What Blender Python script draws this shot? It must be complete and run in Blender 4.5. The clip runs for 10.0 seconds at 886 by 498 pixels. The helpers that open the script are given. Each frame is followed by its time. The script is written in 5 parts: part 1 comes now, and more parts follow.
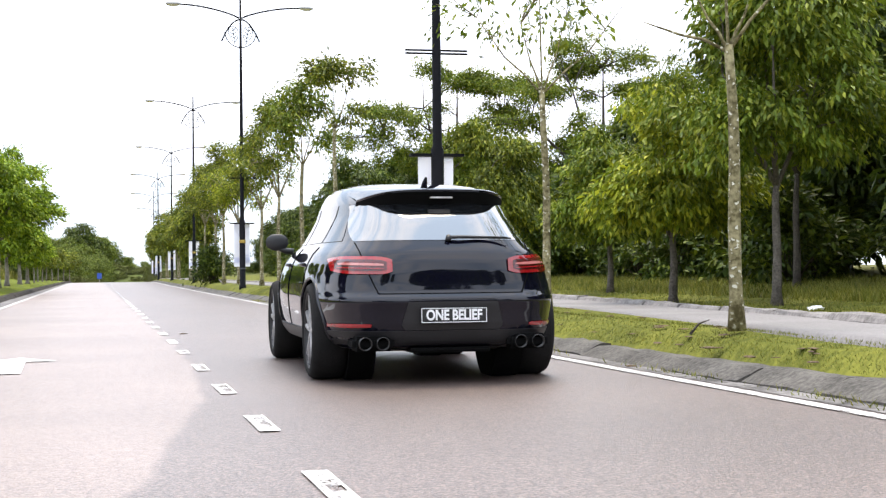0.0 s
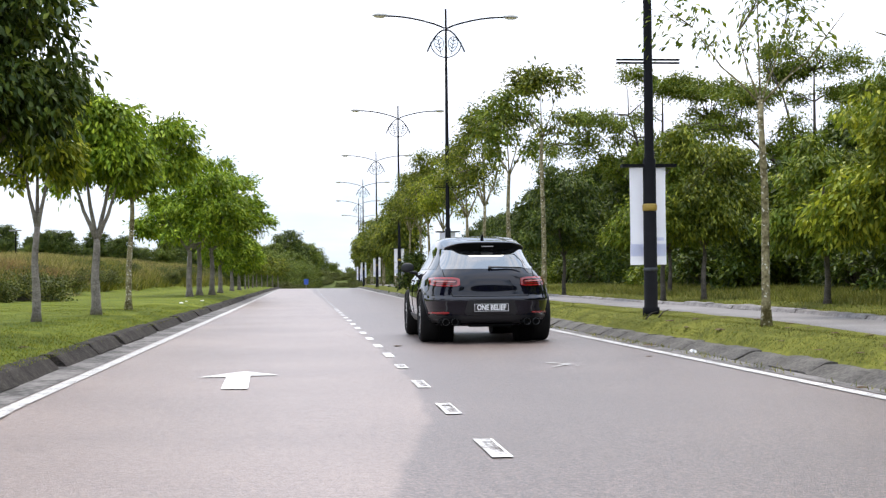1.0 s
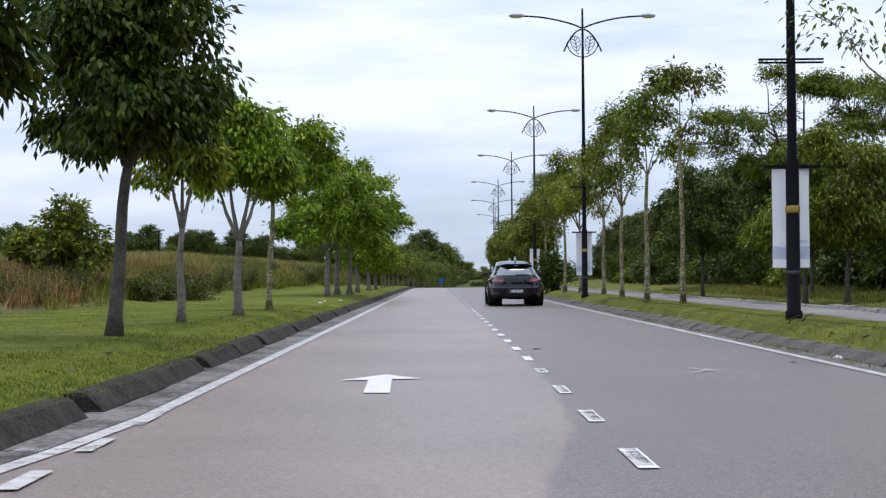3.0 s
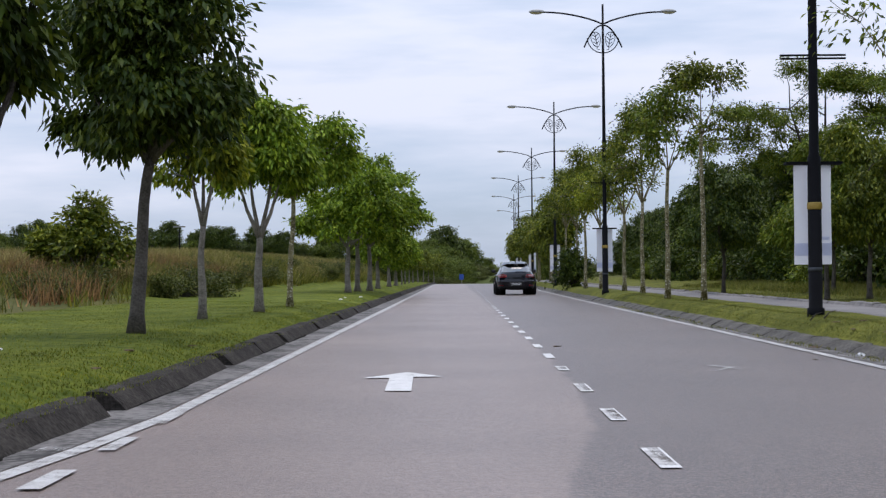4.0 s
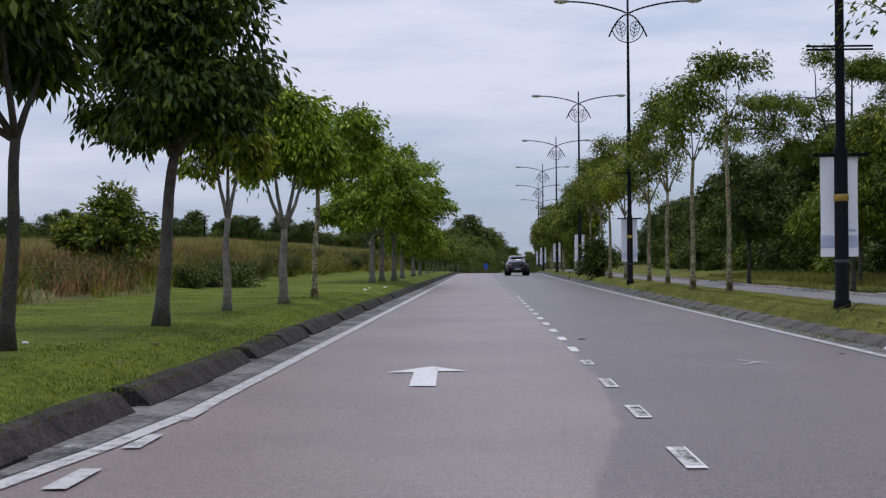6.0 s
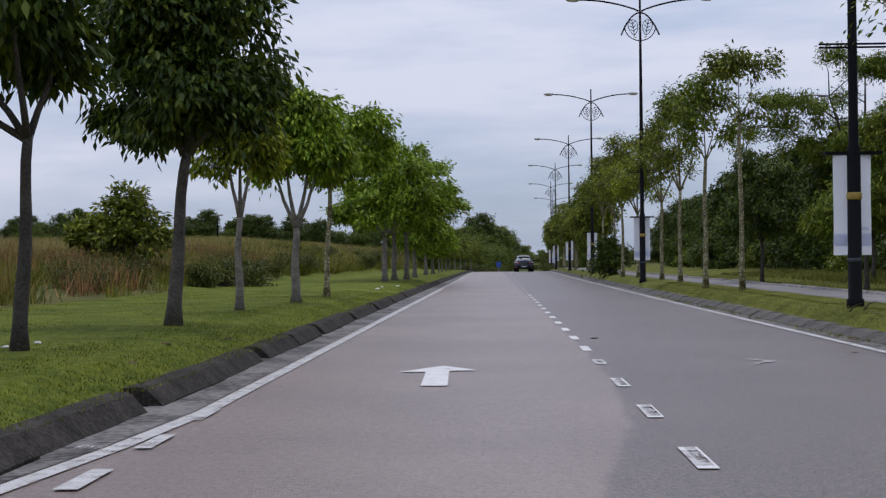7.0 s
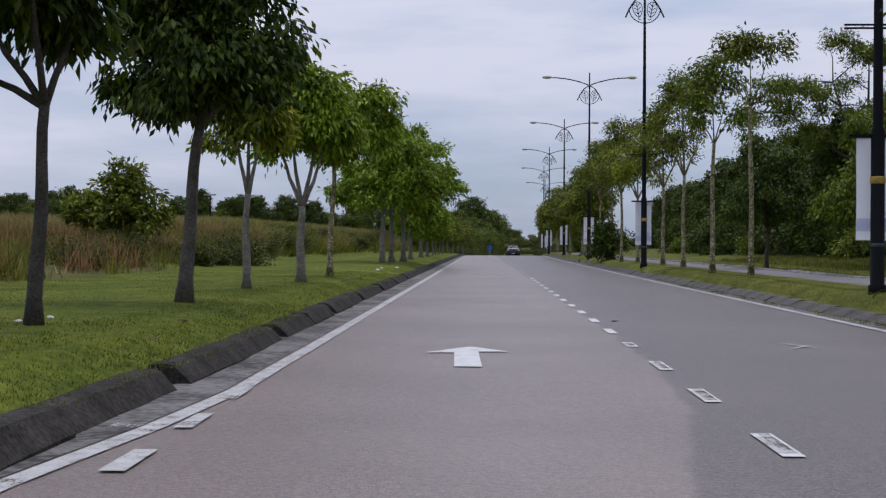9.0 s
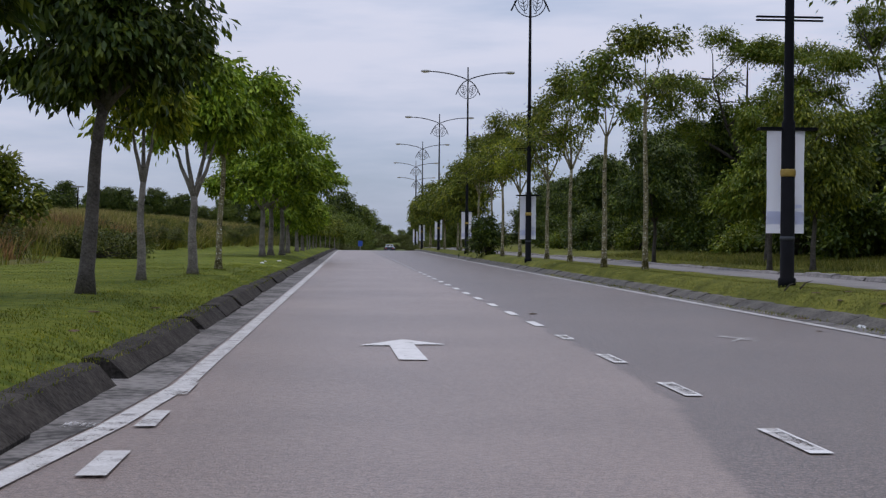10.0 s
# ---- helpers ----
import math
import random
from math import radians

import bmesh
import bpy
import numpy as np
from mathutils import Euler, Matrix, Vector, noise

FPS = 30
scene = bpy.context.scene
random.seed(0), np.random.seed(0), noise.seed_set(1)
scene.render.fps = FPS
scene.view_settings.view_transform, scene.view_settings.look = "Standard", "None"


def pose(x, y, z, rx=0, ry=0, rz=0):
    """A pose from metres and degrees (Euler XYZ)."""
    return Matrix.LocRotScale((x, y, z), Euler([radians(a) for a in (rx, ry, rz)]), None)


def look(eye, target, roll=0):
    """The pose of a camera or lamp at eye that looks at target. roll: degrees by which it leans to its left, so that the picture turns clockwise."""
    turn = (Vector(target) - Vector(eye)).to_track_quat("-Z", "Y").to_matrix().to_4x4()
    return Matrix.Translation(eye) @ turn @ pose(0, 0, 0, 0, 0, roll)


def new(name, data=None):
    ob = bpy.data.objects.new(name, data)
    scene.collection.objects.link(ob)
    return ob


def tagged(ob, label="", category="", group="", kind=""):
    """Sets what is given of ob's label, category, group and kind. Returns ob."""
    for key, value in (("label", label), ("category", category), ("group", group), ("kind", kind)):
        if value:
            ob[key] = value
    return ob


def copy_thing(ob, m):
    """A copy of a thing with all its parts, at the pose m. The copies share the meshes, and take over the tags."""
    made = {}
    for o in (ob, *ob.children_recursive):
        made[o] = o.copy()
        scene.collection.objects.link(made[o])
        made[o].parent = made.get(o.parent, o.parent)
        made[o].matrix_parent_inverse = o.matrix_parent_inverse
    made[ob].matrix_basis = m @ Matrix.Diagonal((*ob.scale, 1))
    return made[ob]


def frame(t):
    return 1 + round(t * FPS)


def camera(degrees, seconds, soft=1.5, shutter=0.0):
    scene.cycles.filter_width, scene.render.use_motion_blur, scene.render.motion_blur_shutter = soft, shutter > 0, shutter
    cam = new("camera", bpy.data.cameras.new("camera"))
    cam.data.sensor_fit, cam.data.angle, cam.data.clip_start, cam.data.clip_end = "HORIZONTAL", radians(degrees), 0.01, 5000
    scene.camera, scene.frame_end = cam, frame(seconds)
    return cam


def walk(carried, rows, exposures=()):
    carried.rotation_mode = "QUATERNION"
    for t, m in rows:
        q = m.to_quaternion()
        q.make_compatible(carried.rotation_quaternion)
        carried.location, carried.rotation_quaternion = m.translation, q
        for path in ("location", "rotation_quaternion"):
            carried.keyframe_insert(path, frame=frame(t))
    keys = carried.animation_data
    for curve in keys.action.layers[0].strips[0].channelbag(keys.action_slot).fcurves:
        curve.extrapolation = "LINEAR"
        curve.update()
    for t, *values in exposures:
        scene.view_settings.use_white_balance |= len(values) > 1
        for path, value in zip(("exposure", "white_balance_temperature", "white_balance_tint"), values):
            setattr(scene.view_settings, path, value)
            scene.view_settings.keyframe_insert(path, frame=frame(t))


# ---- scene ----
cam = camera(33.4, 10.0, soft=1.3)
PATH = [
    (0, (0.24, -2.484, 0.819), (0.702, -0.539, 0.844), -0.6),
    (0.5, (0.157, -2.462, 0.89), (0.451, -0.484, 0.921), -0.7),
    (1, (0.093, -2.392, 0.922), (0.288, -0.402, 0.957), -0.6),
    (1.5, (0.068, -2.359, 0.947), (0.193, -0.363, 0.984), -0.5),
    (2, (0.052, -2.412, 0.96), (0.129, -0.414, 0.997), -0.6),
    (2.5, (0.045, -2.404, 0.966), (0.086, -0.404, 1.002), -0.5),
    (4, (0.028, -2.395, 0.993), (0.014, -0.395, 1.023), -0.5),
    (4.5, (0.03, -2.36, 1.0), (0.015, -0.36, 1.024), -0.5),
    (5, (0.033, -2.353, 1.021), (0.007, -0.353, 1.042), -0.5),
    (5.5, (0.018, -2.372, 1.035), (-0.018, -0.373, 1.053), -0.5),
    (6, (0.027, -2.368, 1.046), (-0.02, -0.369, 1.061), -0.5),
    (7.5, (0.038, -2.351, 1.056), (-0.033, -0.352, 1.066), -0.5),
    (8, (-0.001, -2.286, 1.057), (-0.075, -0.287, 1.058), -0.3),
    (8.5, (-0.132, -2.138, 1.029), (-0.201, -0.14, 1.024), -0.2),
    (9, (-0.361, -1.901, 0.993), (-0.41, 0.098, 0.984), 0.2),
    (9.5, (-0.65, -1.636, 0.947), (-0.579, 0.362, 0.936), 0.3),
    (10, (-0.976, -1.305, 0.923), (-0.844, 0.691, 0.909), 0.5),
]
# exposure of the film falls as its camera settles
EXPO = [(0.0, 0.96, 7350, 12), (0.5, 0.71, 7230, 12), (1.0, 0.52, 7080, 12), (1.5, 0.32, 6950, 12), (2.0, 0.25, 6900, 12), (2.5, 0.03, 6660, 12), (4.0, -0.39, 6610, 14), (5.0, -0.59, 6610, 16), (6.0, -0.65, 6560, 16), (7.5, -0.7, 6560, 16), (10.0, -0.74, 6560, 17)]
walk(cam, [(t, look(e, g, r)) for t, e, g, r in PATH], EXPO)

# ---- light ----
SUN_EL, SUN_AZ = radians(72), radians(14)
world = bpy.data.worlds.new("sky")
scene.world = world
world.use_nodes = True
wn, wl = world.node_tree.nodes, world.node_tree.links
wn.clear()
w_out = wn.new("ShaderNodeOutputWorld")
w_bg = wn.new("ShaderNodeBackground")
w_sky = wn.new("ShaderNodeTexSky")
w_sky.sky_type, w_sky.sun_disc = "NISHITA", False
w_sky.sun_elevation, w_sky.sun_rotation = SUN_EL, SUN_AZ
w_co = wn.new("ShaderNodeTexCoord")
w_map = wn.new("ShaderNodeMapping")
w_map.inputs["Scale"].default_value = (1.5, 1.5, 9.0)
w_n = wn.new("ShaderNodeTexNoise")
w_n.inputs["Scale"].default_value, w_n.inputs["Detail"].default_value, w_n.inputs["Roughness"].default_value = 1.5, 6, 0.55
w_r = wn.new("ShaderNodeValToRGB")
w_r.color_ramp.elements[0].position, w_r.color_ramp.elements[0].color = 0.36, (0.6, 0.6, 0.6, 1)
w_r.color_ramp.elements[1].position, w_r.color_ramp.elements[1].color = 0.62, (0.95, 0.95, 0.95, 1)
w_mix = wn.new("ShaderNodeMixRGB")
wl.new(w_co.outputs["Generated"], w_map.inputs["Vector"])
wl.new(w_map.outputs["Vector"], w_n.inputs["Vector"])
wl.new(w_n.outputs["Fac"], w_r.inputs["Fac"])
# the cloud closes up overhead
w_sep, w_thick = wn.new("ShaderNodeSeparateXYZ"), wn.new("ShaderNodeMath")
w_thick.operation, w_thick.use_clamp = "MULTIPLY_ADD", True
w_thick.inputs[1].default_value = 0.6
wl.new(w_co.outputs["Generated"], w_sep.inputs[0])
wl.new(w_sep.outputs[2], w_thick.inputs[0])
wl.new(w_r.outputs["Color"], w_thick.inputs[2])
wl.new(w_thick.outputs[0], w_mix.inputs["Fac"])
wl.new(w_sky.outputs["Color"], w_mix.inputs["Color1"])
# streaks of white cloud over blue-grey cloud
w_band, w_tone = wn.new("ShaderNodeValToRGB"), wn.new("ShaderNodeMixRGB")
w_band.color_ramp.elements[0].position, w_band.color_ramp.elements[1].position = 0.4, 0.62
w_tone.inputs["Color1"].default_value, w_tone.inputs["Color2"].default_value = (6.3, 8.2, 11.2, 1), (9.7, 10.6, 12.5, 1)
wl.new(w_n.outputs["Fac"], w_band.inputs["Fac"])
wl.new(w_band.outputs["Color"], w_tone.inputs["Fac"])
wl.new(w_tone.outputs["Color"], w_mix.inputs["Color2"])
# an overcast sky grows brighter towards the zenith
w_up, w_mul = wn.new("ShaderNodeMath"), wn.new("ShaderNodeVectorMath")
w_up.operation, w_mul.operation = "MULTIPLY_ADD", "SCALE"
w_up.inputs[1].default_value, w_up.inputs[2].default_value = 0.6, 1.0
wl.new(w_sep.outputs[2], w_up.inputs[0])
wl.new(w_mix.outputs["Color"], w_mul.inputs[0])
wl.new(w_up.outputs[0], w_mul.inputs["Scale"])
wl.new(w_mul.outputs[0], w_bg.inputs["Color"])
wl.new(w_bg.outputs["Background"], w_out.inputs["Surface"])
w_bg.inputs["Strength"].default_value = 0.1
sun = new("sun", bpy.data.lights.new("sun", "SUN"))
sun.data.energy, sun.data.angle, sun.data.color = 1.8, radians(25), (1.0, 0.93, 0.83)
sun.matrix_world = look((math.sin(SUN_AZ) * 50, math.cos(SUN_AZ) * 50, 50 * math.tan(SUN_EL)), (0, 0, 0))


# ---- materials ----
def mat(name, c1, c2, rough=0.7, scale=3.0, fine=40.0, bump=0.15, metal=0.0, coat=0.0, lo=0.35, hi=0.65, bump_d=0.02, spec=0.5):
    """Two colours mixed by coarse and fine noise, with bump, in object space."""
    m = bpy.data.materials.new(name)
    m.use_nodes = True
    n, l = m.node_tree.nodes, m.node_tree.links
    b = n["Principled BSDF"]
    co = n.new("ShaderNodeTexCoord")
    a, f = n.new("ShaderNodeTexNoise"), n.new("ShaderNodeTexNoise")
    a.inputs["Scale"].default_value, a.inputs["Detail"].default_value = scale, 4
    f.inputs["Scale"].default_value, f.inputs["Detail"].default_value = fine, 3
    ad = n.new("ShaderNodeMath")
    ad.operation = "MULTIPLY_ADD"
    ad.inputs[1].default_value, ad.inputs[2].default_value = 0.5, 0.0
    ad2 = n.new("ShaderNodeMath")
    ad2.operation = "MULTIPLY_ADD"
    ad2.inputs[1].default_value = 0.5
    r = n.new("ShaderNodeValToRGB")
    r.color_ramp.elements[0].position, r.color_ramp.elements[0].color = lo, (*c1, 1)
    r.color_ramp.elements[1].position, r.color_ramp.elements[1].color = hi, (*c2, 1)
    bp = n.new("ShaderNodeBump")
    bp.inputs["Strength"].default_value, bp.inputs["Distance"].default_value = bump, bump_d
    l.new(co.outputs["Object"], a.inputs["Vector"])
    l.new(co.outputs["Object"], f.inputs["Vector"])
    l.new(a.outputs["Fac"], ad.inputs[0])
    l.new(f.outputs["Fac"], ad2.inputs[0])
    l.new(ad.outputs[0], ad2.inputs[2])
    l.new(ad2.outputs[0], r.inputs["Fac"])
    l.new(r.outputs["Color"], b.inputs["Base Color"])
    l.new(f.outputs["Fac"], bp.inputs["Height"])
    l.new(bp.outputs["Normal"], b.inputs["Normal"])
    b.inputs["Roughness"].default_value, b.inputs["Metallic"].default_value = rough, metal
    b.inputs["Coat Weight"].default_value, b.inputs["Specular IOR Level"].default_value = coat, spec
    b.inputs["Coat Roughness"].default_value = 0.03
    return m


def leaf_mat(name, dark, mid, light, through_light=0.3):
    """Leaves, each of its own shade, that let some light through."""
    m = bpy.data.materials.new(name)
    m.use_nodes = True
    n, l = m.node_tree.nodes, m.node_tree.links
    b, out = n["Principled BSDF"], n["Material Output"]
    g = n.new("ShaderNodeNewGeometry")
    r = n.new("ShaderNodeValToRGB")
    r.color_ramp.elements[0].color = (*dark, 1)
    r.color_ramp.elements[1].color = (*light, 1)
    e = r.color_ramp.elements.new(0.55)
    e.color = (*mid, 1)
    tr, mx = n.new("ShaderNodeBsdfTranslucent"), n.new("ShaderNodeMixShader")
    mx.inputs[0].default_value = through_light
    co, big, mr, mul = n.new("ShaderNodeTexCoord"), n.new("ShaderNodeTexNoise"), n.new("ShaderNodeMapRange"), n.new("ShaderNodeMixRGB")
    big.inputs["Scale"].default_value, big.inputs["Detail"].default_value = 1.6, 3
    mr.inputs["From Min"].default_value, mr.inputs["From Max"].default_value = 0.32, 0.68
    mr.inputs["To Min"].default_value, mr.inputs["To Max"].default_value = 0.62, 1.4
    mul.blend_type = "MULTIPLY"
    mul.inputs["Fac"].default_value = 1.0
    l.new(co.outputs["Object"], big.inputs["Vector"])
    l.new(big.outputs["Fac"], mr.inputs["Value"])
    l.new(g.outputs["Random Per Island"], r.inputs["Fac"])
    l.new(r.outputs["Color"], mul.inputs["Color1"])
    l.new(mr.outputs["Result"], mul.inputs["Color2"])
    l.new(mul.outputs["Color"], b.inputs["Base Color"])
    l.new(mul.outputs["Color"], tr.inputs["Color"])
    l.new(b.outputs[0], mx.inputs[1])
    l.new(tr.outputs[0], mx.inputs[2])
    l.new(mx.outputs[0], out.inputs["Surface"])
    b.inputs["Roughness"].default_value, b.inputs["Specular IOR Level"].default_value = 0.5, 0.25
    return m


M_LAWN = mat("lawn_grass", (0.045, 0.07, 0.006), (0.15, 0.168, 0.02), 0.95, 0.6, 7, 0.7, lo=0.38, hi=0.62, spec=0.1)
M_VERGE = mat("dry_verge_grass", (0.056, 0.066, 0.01), (0.165, 0.168, 0.03), 0.95, 1.1, 14, 0.5, lo=0.38, hi=0.62, spec=0.1)
M_FIELD = mat("rough_field", (0.045, 0.058, 0.012), (0.14, 0.12, 0.04), 0.95, 0.25, 6, 0.6, spec=0.1)
M_KERB = mat("weathered_kerb_concrete", (0.012, 0.01, 0.009), (0.07, 0.062, 0.054), 0.95, 2.5, 30, 0.8, spec=0.12)
M_KERB_R = mat("pale_worn_kerb_concrete", (0.034, 0.03, 0.025), (0.125, 0.113, 0.098), 0.92, 2.2, 28, 0.35, lo=0.38, hi=0.64)
M_GUTTER = mat("dirty_gutter_concrete", (0.028, 0.025, 0.022), (0.19, 0.175, 0.165), 0.85, 1.6, 14, 0.4, lo=0.4, hi=0.58)
M_PATH = mat("pale_path_concrete", (0.145, 0.135, 0.13), (0.23, 0.215, 0.21), 0.9, 0.8, 30, 0.2)
M_EDGING = mat("stone_edging", (0.09, 0.08, 0.075), (0.27, 0.25, 0.24), 0.9, 3, 30, 0.4)
M_BARK = mat("grey_brown_bark", (0.085, 0.073, 0.058), (0.3, 0.265, 0.22), 0.95, 6, 40, 0.8, bump_d=0.03)
M_BARK_BROWN = mat("brown_grey_bark", (0.045, 0.037, 0.03), (0.15, 0.13, 0.11), 0.95, 6, 40, 0.8, bump_d=0.03)
M_BARK_DARK = mat("dark_bark", (0.03, 0.024, 0.02), (0.09, 0.075, 0.06), 0.95, 6, 40, 0.8, bump_d=0.03)
M_BARK_PALE = mat("pale_mossy_bark", (0.075, 0.06, 0.02), (0.3, 0.26, 0.14), 0.95, 7, 25, 0.6, lo=0.4, hi=0.6, bump_d=0.02)
# lichen flecks and moss on the pale trunks
pn, pl = M_BARK_PALE.node_tree.nodes, M_BARK_PALE.node_tree.links
p_co, p_v, p_r, p_m = pn.new("ShaderNodeTexCoord"), pn.new("ShaderNodeTexNoise"), pn.new("ShaderNodeMapRange"), pn.new("ShaderNodeMixRGB")
p_v.inputs["Scale"].default_value, p_v.inputs["Detail"].default_value = 26, 1
p_r.inputs["From Min"].default_value, p_r.inputs["From Max"].default_value = 0.64, 0.67
p_m.inputs["Color2"].default_value = (0.6, 0.58, 0.48, 1)
pl.new(p_co.outputs["Object"], p_v.inputs["Vector"])
pl.new(p_v.outputs["Fac"], p_r.inputs["Value"])
pl.new(p_r.outputs["Result"], p_m.inputs["Fac"])
pl.new(pn["Color Ramp"].outputs["Color"], p_m.inputs["Color1"])
pl.new(p_m.outputs["Color"], pn["Principled BSDF"].inputs["Base Color"])
L_DARK = leaf_mat("deep_green_leaf", (0.022, 0.043, 0.006), (0.052, 0.084, 0.009), (0.14, 0.17, 0.016), 0.16)
L_MID = leaf_mat("mid_green_leaf", (0.058, 0.096, 0.008), (0.12, 0.17, 0.014), (0.24, 0.262, 0.024), 0.22)
L_LIGHT = leaf_mat("yellow_green_leaf", (0.085, 0.13, 0.009), (0.205, 0.25, 0.02), (0.42, 0.42, 0.034), 0.32)
L_BRIGHT = leaf_mat("bright_green_leaf", (0.065, 0.12, 0.008), (0.175, 0.27, 0.017), (0.35, 0.43, 0.03), 0.24)
M_HILL = mat("grassed_hillside", (0.045, 0.07, 0.018), (0.11, 0.125, 0.035), 0.95, 0.3, 5, 0.6, spec=0.1)
L_OLIVE = leaf_mat("olive_leaf", (0.05, 0.076, 0.008), (0.122, 0.156, 0.015), (0.29, 0.3, 0.03), 0.24)
L_FAR = leaf_mat("far_green_leaf", (0.059, 0.093, 0.012), (0.112, 0.154, 0.019), (0.201, 0.227, 0.030), 0.2)
L_GRASS = leaf_mat("grass_blade", (0.075, 0.105, 0.006), (0.135, 0.158, 0.011), (0.25, 0.235, 0.026), 0.30)
L_REED = leaf_mat("dry_reed", (0.085, 0.046, 0.016), (0.23, 0.125, 0.045), (0.42, 0.24, 0.1), 0.3)
L_STRAW = leaf_mat("straw_grass", (0.15, 0.125, 0.035), (0.29, 0.235, 0.075), (0.45, 0.36, 0.14), 0.35)
L_VERGE = leaf_mat("dry_verge_blade", (0.078, 0.095, 0.012), (0.15, 0.16, 0.026), (0.26, 0.235, 0.06), 0.3)
L_WEED = leaf_mat("green_weed", (0.058, 0.078, 0.008), (0.14, 0.148, 0.017), (0.27, 0.24, 0.04), 0.30)
L_SCRUB = leaf_mat("dark_scrub_leaf", (0.03, 0.045, 0.007), (0.075, 0.095, 0.013), (0.17, 0.17, 0.03), 0.2)
M_POLE = mat("black_painted_steel", (0.006, 0.006, 0.007), (0.01, 0.01, 0.012), 0.65, 4, 60, 0.05, spec=0.08)
M_CLOTH = mat("white_banner_cloth", (0.78, 0.79, 0.86), (0.84, 0.85, 0.89), 0.8, 1.5, 80, 0.05)
M_PRINT = mat("pale_blue_print", (0.6, 0.63, 0.78), (0.7, 0.73, 0.84), 0.8, 3, 80, 0.05)
# banner cloth and its print let the light through
for cloth, tone in ((M_CLOTH, (0.8, 0.81, 0.88, 1)), (M_PRINT, (0.66, 0.69, 0.84, 1))):
    cn, cl = cloth.node_tree.nodes, cloth.node_tree.links
    c_tr, c_mx = cn.new("ShaderNodeBsdfTranslucent"), cn.new("ShaderNodeMixShader")
    c_tr.inputs["Color"].default_value, c_mx.inputs[0].default_value = tone, 0.5
    cl.new(cn["Principled BSDF"].outputs[0], c_mx.inputs[1])
    cl.new(c_tr.outputs[0], c_mx.inputs[2])
    cl.new(c_mx.outputs[0], cn["Material Output"].inputs["Surface"])
M_STRAP = mat("yellow_strap", (0.3, 0.19, 0.03), (0.46, 0.31, 0.06), 0.6, 8, 60, 0.1)
M_LENS = mat("yellowed_lamp_lens", (0.62, 0.55, 0.34), (0.74, 0.68, 0.48), 0.3, 6, 40, 0.05)
M_LAMP = mat("grey_lamp_housing", (0.25, 0.25, 0.24), (0.34, 0.34, 0.33), 0.5, 6, 40, 0.05)
M_TIE = mat("dark_cloth_tie", (0.03, 0.034, 0.04), (0.07, 0.075, 0.085), 0.8, 8, 60, 0.1)
M_LITTER = mat("white_litter", (0.6, 0.6, 0.6), (0.75, 0.75, 0.74), 0.6, 9, 60, 0.1)
M_DEAD = mat("dead_leaf", (0.05, 0.03, 0.015), (0.13, 0.08, 0.04), 0.9, 9, 60, 0.2)
M_BLUE = mat("blue_sign_paint", (0.03, 0.09, 0.4), (0.04, 0.12, 0.5), 0.5, 5, 50, 0.05)
M_PAINT = mat("black_car_paint", (0.003, 0.003, 0.008), (0.004, 0.004, 0.01), 0.5, 2, 300, 0.0, coat=1.0, spec=0.0)
M_TRIM = mat("black_plastic_trim", (0.012, 0.012, 0.013), (0.018, 0.018, 0.02), 0.5, 5, 90, 0.05)
M_GAP = mat("dark_recess", (0.003, 0.003, 0.003), (0.005, 0.005, 0.005), 0.9, 5, 90, 0.0, spec=0.1)
M_GLASS = mat("dark_tinted_glass", (0.008, 0.009, 0.01), (0.01, 0.011, 0.013), 0.03, 2, 90, 0.0, coat=1.0, spec=0.8)
M_GLASS_SIDE = mat("dark_side_glass", (0.008, 0.009, 0.01), (0.01, 0.011, 0.013), 0.03, 2, 90, 0.0, spec=0.5)
M_GLASS.node_tree.nodes["Principled BSDF"].inputs["IOR"].default_value = 2.1
M_PAINT.node_tree.nodes["Principled BSDF"].inputs["Coat IOR"].default_value = 1.5
M_RUBBER = mat("tyre_rubber", (0.008, 0.008, 0.008), (0.016, 0.015, 0.015), 0.9, 6, 90, 0.2, spec=0.2)
M_RIM = mat("grey_alloy", (0.38, 0.38, 0.39), (0.5, 0.5, 0.51), 0.35, 5, 60, 0.02, metal=0.4)
M_CHROME = mat("dark_exhaust_steel", (0.03, 0.03, 0.03), (0.08, 0.08, 0.08), 0.3, 6, 60, 0.02, metal=1.0)
M_RED = mat("red_lamp_lens", (0.2, 0.004, 0.007), (0.36, 0.008, 0.012), 0.12, 6, 60, 0.0, coat=0.8)
M_PLATE = mat("black_number_plate", (0.01, 0.01, 0.01), (0.014, 0.014, 0.014), 0.4, 6, 60, 0.0)
M_WHITE = mat("white_plate_letter", (0.75, 0.75, 0.75), (0.82, 0.82, 0.82), 0.5, 6, 60, 0.0)
M_CORE = mat("deep_red_lamp_core", (0.05, 0.002, 0.003), (0.09, 0.003, 0.005), 0.15, 6, 60, 0.0, coat=0.6)
M_HIGH = mat("clear_lamp_lens", (0.45, 0.42, 0.42), (0.6, 0.58, 0.57), 0.2, 6, 60, 0.0)
# alloy with the shade inside the wheel put into its colour
M_BARREL = mat("shadowed_rim_barrel", (0.02, 0.02, 0.021), (0.04, 0.04, 0.042), 0.5, 5, 60, 0.02, metal=0.5)
M_CLEAR = mat("pale_pink_lamp_lens", (0.42, 0.12, 0.11), (0.52, 0.2, 0.18), 0.1, 6, 60, 0.0, coat=0.8)


